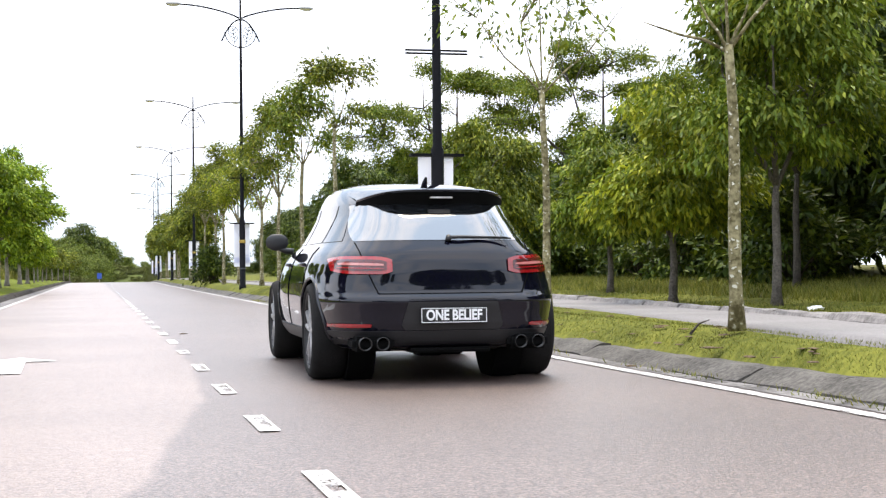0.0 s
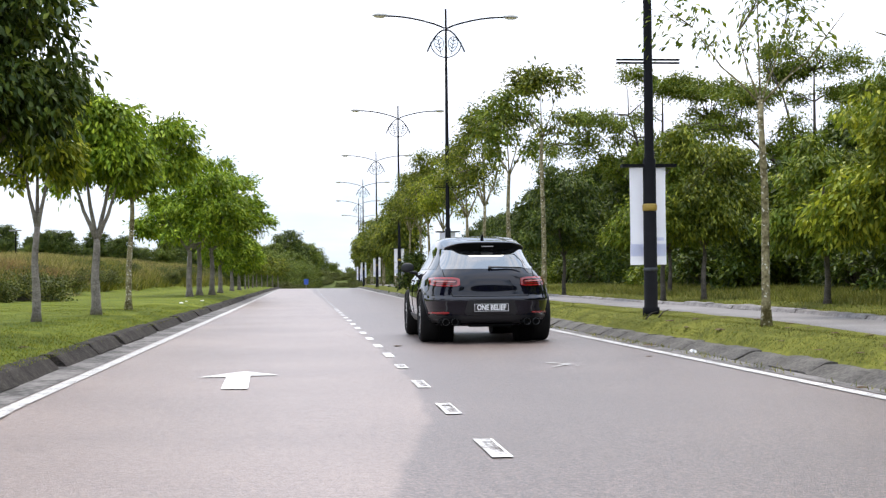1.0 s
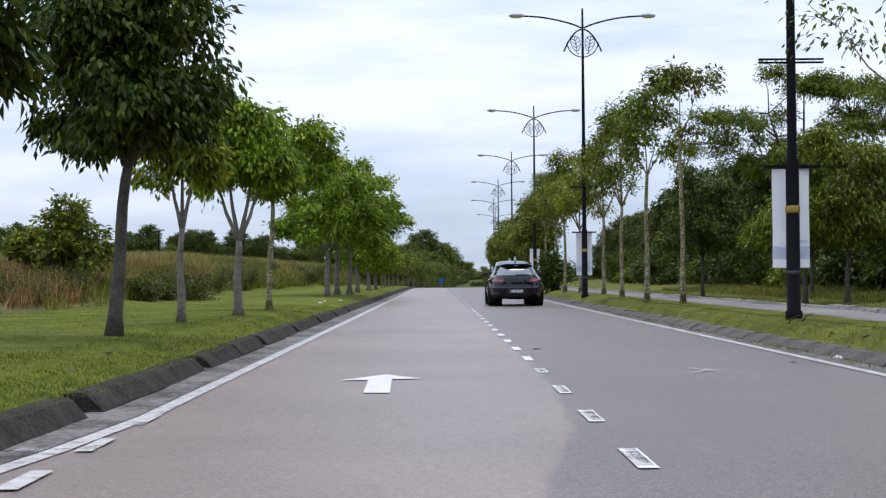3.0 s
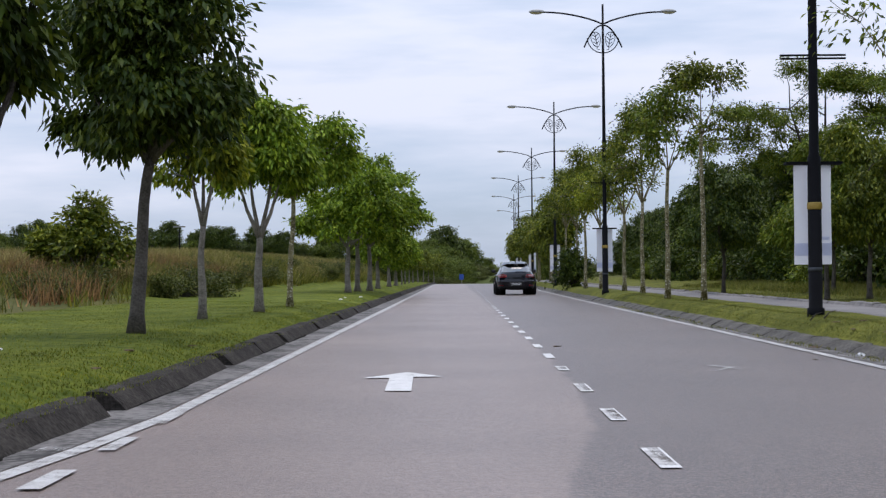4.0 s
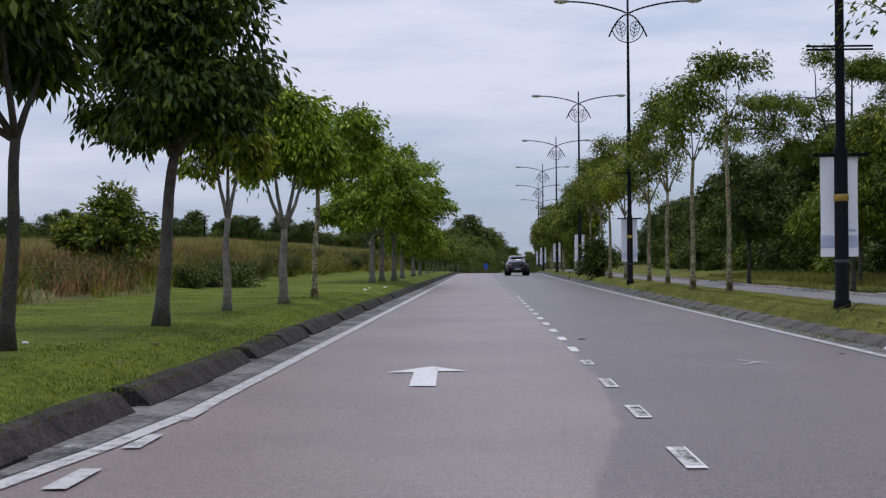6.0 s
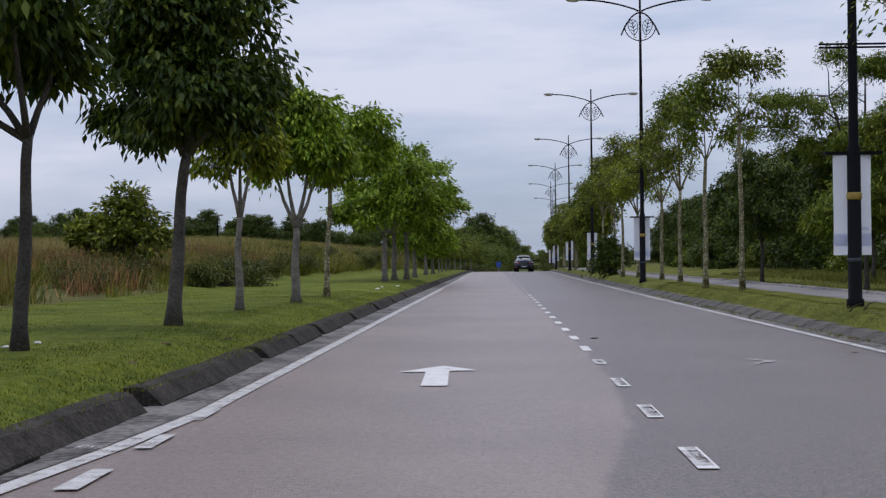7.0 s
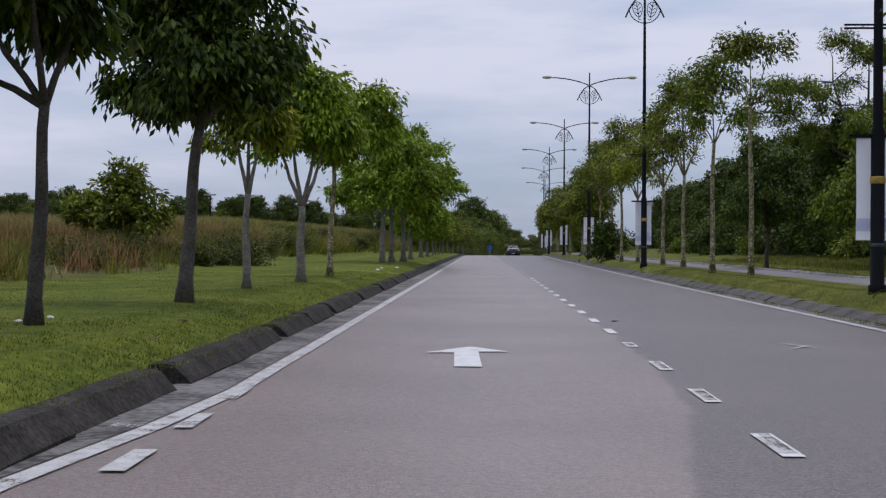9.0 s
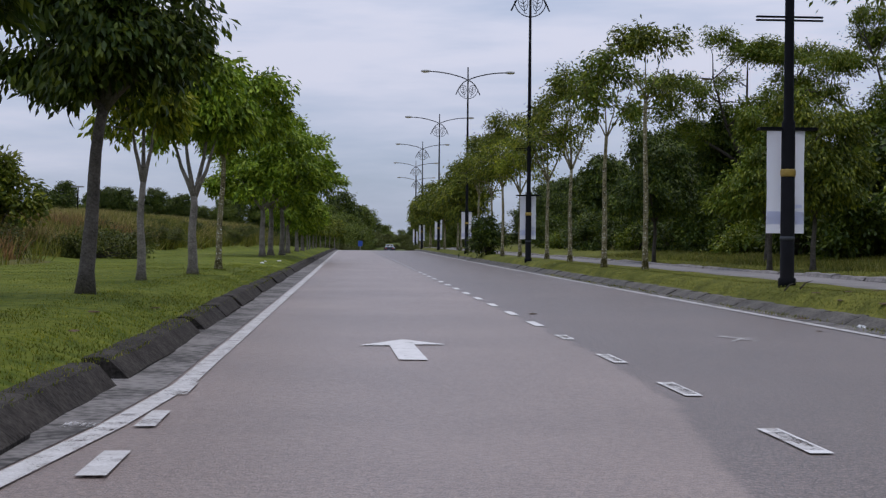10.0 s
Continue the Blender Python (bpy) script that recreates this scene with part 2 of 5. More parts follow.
def asphalt():
    """Weathered asphalt; the lane laid later is darker and coarser."""
    m = bpy.data.materials.new("weathered_asphalt")
    m.use_nodes = True
    n, l = m.node_tree.nodes, m.node_tree.links
    b = n["Principled BSDF"]
    co = n.new("ShaderNodeTexCoord")
    sep = n.new("ShaderNodeSeparateXYZ")
    l.new(co.outputs["Object"], sep.inputs[0])

    def noise_node(scale, detail=3):
        t = n.new("ShaderNodeTexNoise")
        t.inputs["Scale"].default_value, t.inputs["Detail"].default_value = scale, detail
        l.new(co.outputs["Object"], t.inputs["Vector"])
        return t

    def math_node(op, a, c, d=None):
        t = n.new("ShaderNodeMath")
        t.operation = op
        for i, v in enumerate((a, c, d)):
            if v is None:
                continue
            if isinstance(v, (int, float)):
                t.inputs[i].default_value = v
            else:
                l.new(v, t.inputs[i])
        return t.outputs[0]

    big, grit, stone = noise_node(0.35, 5), noise_node(34, 3), noise_node(115, 1)
    wob = noise_node(0.8, 2)
    # seam between the two lays of asphalt
    near = math_node("MAXIMUM", math_node("MULTIPLY_ADD", sep.outputs[1], -0.097, 1.164), 0.0)
    edge = math_node("SUBTRACT", 1.11, math_node("MULTIPLY", near, near))
    edge = math_node("ADD", edge, math_node("MULTIPLY_ADD", wob.outputs["Fac"], 0.3, -0.15))
    side = math_node("MULTIPLY_ADD", math_node("SUBTRACT", sep.outputs[0], edge), 15.0, 0.5)
    side = math_node("MINIMUM", math_node("MAXIMUM", side, 0.0), 1.0)
    r = n.new("ShaderNodeValToRGB")
    r.color_ramp.elements[0].position, r.color_ramp.elements[0].color = 0.41, (0.098, 0.07, 0.059, 1)
    r.color_ramp.elements[1].position, r.color_ramp.elements[1].color = 0.6, (0.3, 0.22, 0.188, 1)
    mixv = math_node("MULTIPLY_ADD", big.outputs["Fac"], 0.2, math_node("MULTIPLY_ADD", grit.outputs["Fac"], 0.3, math_node("MULTIPLY", stone.outputs["Fac"], 0.5)))
    l.new(mixv, r.inputs["Fac"])
    dk = n.new("ShaderNodeMixRGB")
    dk.blend_type = "MULTIPLY"
    # coarse stones show in the darker lay
    cr = n.new("ShaderNodeValToRGB")
    cr.color_ramp.elements[0].position, cr.color_ramp.elements[0].color = 0.42, (0.28, 0.265, 0.265, 1)
    cr.color_ramp.elements[1].position, cr.color_ramp.elements[1].color = 0.6, (0.86, 0.84, 0.845, 1)
    coarse = noise_node(75, 1)
    l.new(coarse.outputs["Fac"], cr.inputs["Fac"])
    l.new(cr.outputs["Color"], dk.inputs["Color2"])
    l.new(side, dk.inputs["Fac"])
    l.new(r.outputs["Color"], dk.inputs["Color1"])
    l.new(dk.outputs["Color"], b.inputs["Base Color"])
    bp = n.new("ShaderNodeBump")
    bp.inputs["Strength"].default_value, bp.inputs["Distance"].default_value = 0.6, 0.01
    l.new(math_node("ADD", grit.outputs["Fac"], stone.outputs["Fac"]), bp.inputs["Height"])
    l.new(bp.outputs["Normal"], b.inputs["Normal"])
    b.inputs["Roughness"].default_value, b.inputs["Specular IOR Level"].default_value = 0.42, 0.85
    return m


def road_paint(name, wear):
    """White road paint, worn through to the asphalt in patches."""
    m = mat(name, (0.36, 0.345, 0.33), (0.56, 0.55, 0.54), 0.7, 9, 60, 0.3)
    n, l = m.node_tree.nodes, m.node_tree.links
    co, a, f = n.new("ShaderNodeTexCoord"), n.new("ShaderNodeTexNoise"), n.new("ShaderNodeTexNoise")
    a.inputs["Scale"].default_value, a.inputs["Detail"].default_value = 4.5, 5
    f.inputs["Scale"].default_value, f.inputs["Detail"].default_value = 55, 3
    ad, th, mx, tr = n.new("ShaderNodeMath"), n.new("ShaderNodeMapRange"), n.new("ShaderNodeMixShader"), n.new("ShaderNodeBsdfTransparent")
    ad.operation = "ADD"
    th.inputs["From Min"].default_value, th.inputs["From Max"].default_value = 2 * wear - 0.06, 2 * wear + 0.06
    l.new(co.outputs["Object"], a.inputs["Vector"])
    l.new(co.outputs["Object"], f.inputs["Vector"])
    l.new(a.outputs["Fac"], ad.inputs[0])
    l.new(f.outputs["Fac"], ad.inputs[1])
    l.new(ad.outputs[0], th.inputs["Value"])
    l.new(th.outputs["Result"], mx.inputs[0])
    l.new(tr.outputs[0], mx.inputs[1])
    l.new(n["Principled BSDF"].outputs[0], mx.inputs[2])
    l.new(mx.outputs[0], n["Material Output"].inputs["Surface"])
    return m


M_ROAD = asphalt()
M_LINE = road_paint("white_road_paint", 0.425)
M_LINE_FRESH = road_paint("fresh_white_road_paint", 0.36)
M_LINE_FRESH.node_tree.nodes["Color Ramp"].color_ramp.elements[0].color = (0.55, 0.54, 0.53, 1)
M_LINE_FRESH.node_tree.nodes["Color Ramp"].color_ramp.elements[1].color = (0.74, 0.73, 0.72, 1)
M_LINE_HALF = road_paint("half_worn_white_road_paint", 0.47)
M_LINE_THIN = road_paint("thin_white_road_paint", 0.495)
M_LINE_WORN = road_paint("worn_white_road_paint", 0.527)
M_LINE_FAINT = road_paint("faint_white_road_paint", 0.515)


# ---- mesh helpers ----
def mesh_of(name, verts, faces, material, smooth=False):
    me = bpy.data.meshes.new(name)
    me.from_pydata([tuple(map(float, v)) for v in verts], [], [tuple(map(int, f)) for f in faces])
    me.materials.append(material)
    if smooth:
        me.shade_smooth()
    me.update()
    return me


def child(name, me, parent, label="", m=None):
    ob = new(name, me)
    ob.parent = parent
    if m is not None:
        ob.matrix_basis = m
    return tagged(ob, label)


def part(name, bm, material, parent, label="", smooth=True):
    me = bpy.data.meshes.new(name)
    bm.to_mesh(me)
    bm.free()
    me.materials.append(material)
    if smooth:
        me.shade_smooth()
        me.set_sharp_from_angle(angle=radians(35))
    return child(name, me, parent, label)


def box(bm, x0, x1, y0, y1, z0, z1, bevel=0.0):
    b = bmesh.new()
    bmesh.ops.create_cube(b, size=1)
    for v in b.verts:
        v.co = ((x0 + x1) / 2 + v.co.x * (x1 - x0), (y0 + y1) / 2 + v.co.y * (y1 - y0), (z0 + z1) / 2 + v.co.z * (z1 - z0))
    if bevel:
        bmesh.ops.bevel(b, geom=b.edges[:], offset=bevel, segments=2, affect="EDGES")
    me = bpy.data.meshes.new("tmp")
    b.to_mesh(me)
    b.free()
    bm.from_mesh(me)
    bpy.data.meshes.remove(me)


def tube(pts, radii, sides=8, cap=True):
    """Vertices and faces of a round tube along a line of points."""
    pts = [Vector(p) for p in pts]
    vs, fs = [], []
    side = None
    for i, p in enumerate(pts):
        d = (pts[min(i + 1, len(pts) - 1)] - pts[max(i - 1, 0)]).normalized()
        if side is None:
            side = d.orthogonal().normalized()
        side = (side - d * side.dot(d)).normalized()
        up = d.cross(side)
        r = radii[i] if not isinstance(radii, (int, float)) else radii
        for k in range(sides):
            a = 2 * math.pi * k / sides
            vs.append(p + side * (r * math.cos(a)) + up * (r * math.sin(a)))
    for i in range(len(pts) - 1):
        for k in range(sides):
            a, b = i * sides + k, i * sides + (k + 1) % sides
            fs.append((a, b, b + sides, a + sides))
    if cap:
        fs.append(tuple(range(sides))[::-1])
        fs.append(tuple(range((len(pts) - 1) * sides, len(pts) * sides)))
    return vs, fs


def merge(parts):
    vs, fs = [], []
    for v, f in parts:
        o = len(vs)
        vs.extend(v)
        fs.extend(tuple(i + o for i in q) for q in f)
    return vs, fs


# ---- lie of the land ----
def road_z(y):
    if y < 125:
        return -0.0016 * y
    if y < 165:
        return -0.2 - 0.0016 * (y - 125) - 0.00016 * (y - 125) ** 2
    return -0.52 - 0.0144 * (min(y, 330) - 165)


def bend(y):
    q = max(y, 0) / 125
    return 0.4 * q * q + (4.2 * ((y - 140) / 100) ** 2 if y > 140 else 0)


def left_x(y):
    return -2.15 + bend(y) + 0.05 * (1 - min(max(y, 0), 22) / 22)


def line_x(y):
    """Inner run of the solid edge line, which swings towards the kerb at its near end."""
    run = ((-12, -2.6), (3, -2.45), (4.5, -2.325), (5.2, -2.235), (6.3, -2.14), (7.0, -2.085), (7.8, -2.045), (9.3, -2.045), (12, -2.028), (18, -2.005), (40, -1.92), (95, -1.775), (115, -1.72))
    return float(np.interp(y, [q[0] for q in run], [q[1] for q in run])) + (bend(y) - bend(115) if y > 115 else 0)


def dash_x(y):
    return 1.1 + 0.035 * min(max(y, 0) / 15, 1) + bend(y) * 1.4


def right_x(y):
    return 4.33 + bend(y) + 0.7 * (min(max(y, 0), 125) / 125) ** 2


def kerb_r(y):
    """Foot of the kerb beside the walkway."""
    return right_x(y) + 0.33 + 0.04 * math.sin(0.5 * y + 0.4)


def path_x(y):
    t = min(max((y - 5) / 14, 0), 1)
    return 5.35 + 0.95 * t * t * (3 - 2 * t) + bend(y)


def field_edge(y):
    """Where the mown lawn meets the rough field."""
    return -7.9 - 0.038 * min(max(y, 0), 75) + 0.055 * min(max(y - 75, 0), 75) + 0.35 * math.sin(0.21 * y)


def kerb_l(y):
    """Foot of the kerb beside the lawn, which falls back a little at its near end."""
    return left_x(y) - 0.24 - 0.085 * min(max((9 - y) / 3, 0), 1)


def land_z(x, y):
    g = road_z(y)
    xl, xr = kerb_l(y) - 0.1, kerb_r(y) + 0.24
    if x < xl:
        d = xl - x
        z = 0.128 + 0.12 * min(d / 1.5, 1) + 0.02 * noise.noise((x * 0.6, y * 0.4, 0))
        e = field_edge(y) - x
        if e > 0:
            z += (0.7 + 0.7 * min(max((y - 60) / 40, 0), 1)) * min(max((y - 30) / 25, 0), 1) * (1 - math.exp(-e / 1.8))
            z += 0.45 * (1 - math.exp(-e / 5)) + 0.35 * noise.noise((x * 0.12, y * 0.08, 3)) * min(e / 5, 1)
        return g + z
    if x > xr:
        d = x - xr
        z = 0.11 + 0.2 * min(d / 0.5, 1) + 0.015 * noise.noise((x * 0.8, y * 0.5, 7))
        if d > 3.8:
            z += 0.3 * min((d - 3.8) / 5, 1.5)
        return g + z
    return g - 0.12


def sheet(xs_at, ys, zf):
    vs, fs = [], []
    n = None
    for y in ys:
        xs = xs_at(y)
        n = len(xs)
        for x in xs:
            vs.append((x, y, zf(x, y)))
    for j in range(len(ys) - 1):
        for i in range(n - 1):
            a = j * n + i
            fs.append((a, a + 1, a + n + 1, a + n))
    return vs, fs


YS = [-3000, -600, -150, -60, -30, -15] + [-8 + 1.6 * i for i in range(100)] + [155, 160, 170, 180, 195, 210, 230, 250, 275, 300, 330, 380, 450, 600, 1000, 3000]


def ground_cols(y):
    l, r = kerb_l(y) - 0.09, kerb_r(y) + 0.2
    left = [-3000, -800, -250, -120, -70, -45, -32, -25, -20, -17, -14.5, -12.5, -11, -10, -9, -8.2, -7.4, -6.6, -5.8, -5.0, -4.2, -3.4]
    right = [0.35, 0.8, 1.2, 1.7, 2.3, 3.0, 3.8, 4.8, 6, 8, 11, 15, 22, 35, 60, 120, 300, 900, 3000]
    return [q + bend(min(y, 330)) for q in left] + [l, l + 0.004, r - 0.004, r] + [r + q for q in right]


gv, gf = sheet(ground_cols, YS, land_z)
ground = tagged(new("ground", mesh_of("ground", gv, gf, M_LAWN, True)), "mown green lawn verges with gentle bumps beside the road", "ground", kind="structure")
ground.data.materials.append(M_FIELD)
ground.data.materials.append(M_VERGE)
for p in ground.data.polygons:
    if p.center.x < field_edge(p.center.y) - 0.3 or p.center.x > 13:
        p.material_index = 1
    elif p.center.x > 0:
        p.material_index = 2

RY = [y for y in YS if -160 < y < 400]
rv, rf = sheet(lambda y: [left_x(y) - 0.52, left_x(y) - 0.2, left_x(y), -1 + bend(y), dash_x(y), 3 + bend(y), right_x(y), kerb_r(y) + 0.24], RY, lambda x, y: road_z(y))
road = tagged(new("road", mesh_of("road", rv, rf, M_ROAD, True)), "grey weathered asphalt two-lane road with worn white markings", "road", kind="structure")


def strip(name, xa, xb, y0, y1, dz, material, parent, step=2.0, label=""):
    ys = list(np.arange(y0, y1, step)) + [y1]
    v, f = sheet(lambda y: [xa(y), xb(y)], ys, lambda x, y: road_z(y) + dz)
    return child(name, mesh_of(name, v, f, material), parent, label)


strip("gutter", lambda y: kerb_l(y) - 0.12, lambda y: line_x(y) - 0.03, -12, 150, 0.004, M_GUTTER, road, label="stained concrete gutter strip")
strip("gutter", lambda y: right_x(y) + 0.12, lambda y: kerb_r(y) + 0.1, -12, 150, 0.004, M_GUTTER, road, label="stained concrete gutter strip")
strip("edge_line", line_x, lambda y: line_x(y) + 0.125, -12, 160, 0.008, M_LINE, road, label="solid white edge line")
strip("edge_line", lambda y: right_x(y) - 0.06, lambda y: right_x(y) + 0.06, -12, 160, 0.008, M_LINE, road, label="solid white edge line")
DASH = [2.62 + 2.4 * i for i in range(17)]


def worn_dash(y0, y1, hole):
    """A lane dash whose middle has worn away inside a firmer border."""
    me = bpy.data.meshes.new("lane_dash")
    xs, ys = (-0.055, -0.055 + 0.034 * hole, 0.055 - 0.014 * hole, 0.055), (y0, y0 + 0.1, y1 - 0.13, y1)
    me.from_pydata([(dash_x(q) + p, q, road_z(q) + 0.008) for q in ys for p in xs], [], [(r * 4 + c, r * 4 + c + 1, r * 4 + c + 5, r * 4 + c + 4) for r in range(3) for c in range(3)])
    me.materials.append(M_LINE_FRESH)
    me.materials.append(M_LINE)
    me.materials.append(M_LINE_THIN)
    for f in me.polygons:
        f.material_index = 2 if f.index == 4 else 1 if f.index in (3, 7) else 0
    child("lane_dash", me, road)


for i, y0 in enumerate(DASH):
    if y0 < 11:
        worn_dash(y0, y0 + 0.85, (1.0, 1.0, 0.9, 1.2)[i % 4])
    elif y0 < 13:
        worn_dash(y0 + 0.25, y0 + 0.9, 1.0)
    else:
        strip("lane_dash", lambda y: dash_x(y) - 0.052, lambda y: dash_x(y) + 0.052, y0, y0 + 0.92, 0.008, M_LINE_FRESH, road, 0.5)
strip("lane_line", lambda y: dash_x(y) - 0.036, lambda y: dash_x(y) + 0.036, DASH[-1] + 1.6, 150, 0.008, M_LINE_FAINT, road, label="solid white lane line further along")
for y0, y1 in ((2.85, 3.55), (4.42, 5.09), (5.93, 6.58), (7.42, 8.15)):
    strip("edge_dash", lambda y: -2.0 + 0.008 * (y - 5), lambda y: -1.885 - 0.004 * (y - 5), y0, y1, 0.012, M_LINE, road, 0.5)
strip("paint_smear", lambda y: -2.34, lambda y: -2.17, 5.85, 6.1, 0.012, M_LINE_WORN, road, 0.5, "white paint smear in the gutter")


arrow_line = [(-0.56, 10.02), (-0.335, 10.0), (-0.365, 11.68), (-0.085, 11.7), (-0.44, 12.36), (-0.85, 11.56), (-0.585, 11.56)]
child("direction_arrow", mesh_of("direction_arrow", [(x, y, road_z(y) + 0.009) for x, y in arrow_line], [(0, 1, 2, 6), (2, 3, 4), (2, 4, 6), (6, 4, 5)], M_LINE_FRESH), road, "white straight-ahead arrow painted on the lane")
# what is left of the other lane's arrow: a few streaks of its head
streaks = []
for xa, ya, xb, yb, w in ((2.69, 13.02, 2.86, 12.7, 0.035), (2.84, 12.78, 3.0, 12.58, 0.03), (2.6, 12.2, 2.86, 12.72, 0.022), (2.78, 12.7, 2.97, 12.22, 0.02), (2.86, 12.26, 3.0, 12.34, 0.04), (2.4, 12.16, 2.68, 12.22, 0.02), (3.0, 12.16, 3.1, 12.1, 0.02)):
    streaks.append(([(xa - w, ya, road_z(ya) + 0.009), (xa + w, ya, road_z(ya) + 0.009), (xb + w, yb, road_z(yb) + 0.009), (xb - w, yb, road_z(yb) + 0.009)], [(0, 1, 2, 3)]))
child("direction_arrow", mesh_of("direction_arrow", *merge(streaks), M_LINE_HALF), road, "mostly worn away white lane arrow")

pv, pf = sheet(lambda y: [path_x(y) - 0.03, path_x(y), path_x(y) + 0.3, path_x(y) + 0.7, path_x(y) + 1.07], [-12 + 1.6 * i for i in range(105)], lambda x, y: land_z(x, y) + (0.02 if x > path_x(y) - 0.01 else -0.04))
walkway = tagged(new("pavement", mesh_of("pavement", pv, pf, M_PATH, True)), "pale concrete footpath running through the grass verge", "footpath", kind="structure")


def kerb_mesh(name, length, foot_to_top, height, depth, material, seed):
    """One kerb stone: battered face, rounded shoulder, slightly uneven."""
    rnd = random.Random(seed)
    prof = [(0, -0.1), (0, 0.015), (foot_to_top * 0.55, height * 0.62), (foot_to_top * 0.9, height * 0.94), (foot_to_top + 0.03, height), (depth, height * 0.99), (depth, -0.1)]
    vs, fs = [], []
    steps = 5
    for j in range(steps + 1):
        y = length * j / steps
        k = rnd.uniform(-0.008, 0.008)
        for x, z in prof:
            vs.append((x + k + rnd.uniform(-0.006, 0.006), y, z + (rnd.uniform(-0.008, 0.008) if z > 0 else 0)))
    n = len(prof)
    for j in range(steps):
        for i in range(n - 1):
            a = j * n + i
            fs.append((a, a + 1, a + n + 1, a + n))
    fs.append(tuple(range(n))[::-1])
    fs.append(tuple(range(steps * n, steps * n + n)))
    return mesh_of(name, vs, fs, material)


def kerb_run(name, label, xf, side, y0, y1, length, gap, meshes, sink):
    top = tagged(new(name), label, "kerb", kind="structure")
    rnd = random.Random(5)
    y = y0
    i = 0
    while y < y1:
        ang = math.degrees(math.atan2(xf(y + length) - xf(y), length)) + rnd.uniform(-0.35, 0.35)
        p = pose(xf(y) + rnd.uniform(-0.012, 0.012), y, road_z(y) - rnd.uniform(0, sink), rnd.uniform(-0.15, 0.15), rnd.uniform(-0.8, 0.8), -ang)
        if side < 0:
            p = p @ Matrix.Diagonal((-1, 1, 1, 1))
        child("kerb_stone", meshes[i % len(meshes)], top, "", p)
        y += length + gap + (0.42 if i % 2 and side < 0 else 0)
        i += 1
    return top


kerb_run("kerb_west", "dark weathered concrete kerb stones with open joints", kerb_l, -1, -12.79, 150, 2.41, 0.035,
         [kerb_mesh("kerb_stone", 2.41, 0.14, 0.148, 0.3, M_KERB, s) for s in range(4)], 0.015)
kerb_run("kerb_east", "low pale worn concrete kerb with chipped edges", kerb_r, 1, -8, 150, 1.15, 0.012,
         [kerb_mesh("kerb_stone", 1.15, 0.2, 0.112, 0.3, M_KERB_R, s) for s in range(10, 15)], 0.012)
edging = tagged(new("path_edging"), "low pale stone edging along the footpath", "edging", kind="structure")
ed_m = [kerb_mesh("edging_stone", 1.5, 0.05, 0.08, 0.2, M_EDGING, s) for s in range(20, 24)]
erng = random.Random(9)
y = -6.0
i = 0
while y < 120:
    x = path_x(y) + 1.06
    child("edging_stone", ed_m[i % 4], edging, "", pose(x, y, land_z(x, y) + erng.uniform(-0.02, 0.01), 0, erng.uniform(-3, 3), -math.degrees(math.atan2(path_x(y + 1.5) - path_x(y), 1.5)) + erng.uniform(-1, 1)))
    y += 1.5 + erng.choice([0.02, 0.03, 0.12])
    i += 1


# ---- plants ----
def leaves(rng, centres, outs, per, length, width, droop, spread):
    """Folded leaves in clusters round the twig ends."""
    c = np.repeat(centres, per, axis=0)
    o = np.repeat(outs, per, axis=0)
    n = len(c)
    d = o + rng.normal(0, 0.75, (n, 3))
    d[:, 2] -= droop
    d /= np.linalg.norm(d, axis=1)[:, None] + 1e-9
    base = c + rng.normal(0, spread, (n, 3))
    side = np.cross(d, rng.normal(0, 1, (n, 3)) * 0.6 + np.array([0, 0, 1.0]))
    side /= np.linalg.norm(side, axis=1)[:, None] + 1e-9
    up = np.cross(side, d)
    ln = (length * rng.uniform(0.65, 1.2, n))[:, None]
    w = ln * width
    v = np.empty((n, 4, 3))
    v[:, 0] = base
    v[:, 1] = base + d * ln * 0.5 + side * w + up * w * 0.3
    v[:, 2] = base + d * ln - up * ln * 0.12
    v[:, 3] = base + d * ln * 0.5 - side * w + up * w * 0.3
    i = np.arange(n)[:, None] * 4
    f = np.concatenate([i + np.array([0, 1, 2]), i + np.array([0, 2, 3])], axis=1).reshape(-1, 3)
    # the two halves share the midrib
    return v.reshape(-1, 3), f


def fast_mesh(name, v, f, material, smooth=False):
    me = bpy.data.meshes.new(name)
    me.vertices.add(len(v))
    me.vertices.foreach_set("co", np.asarray(v, dtype=np.float32).ravel())
    k = f.shape[1]
    me.loops.add(f.size)
    me.loops.foreach_set("vertex_index", f.astype(np.int32).ravel())
    me.polygons.add(len(f))
    me.polygons.foreach_set("loop_start", np.arange(0, f.size, k, dtype=np.int32))
    me.materials.append(material)
    me.update(calc_edges=True)
    return me


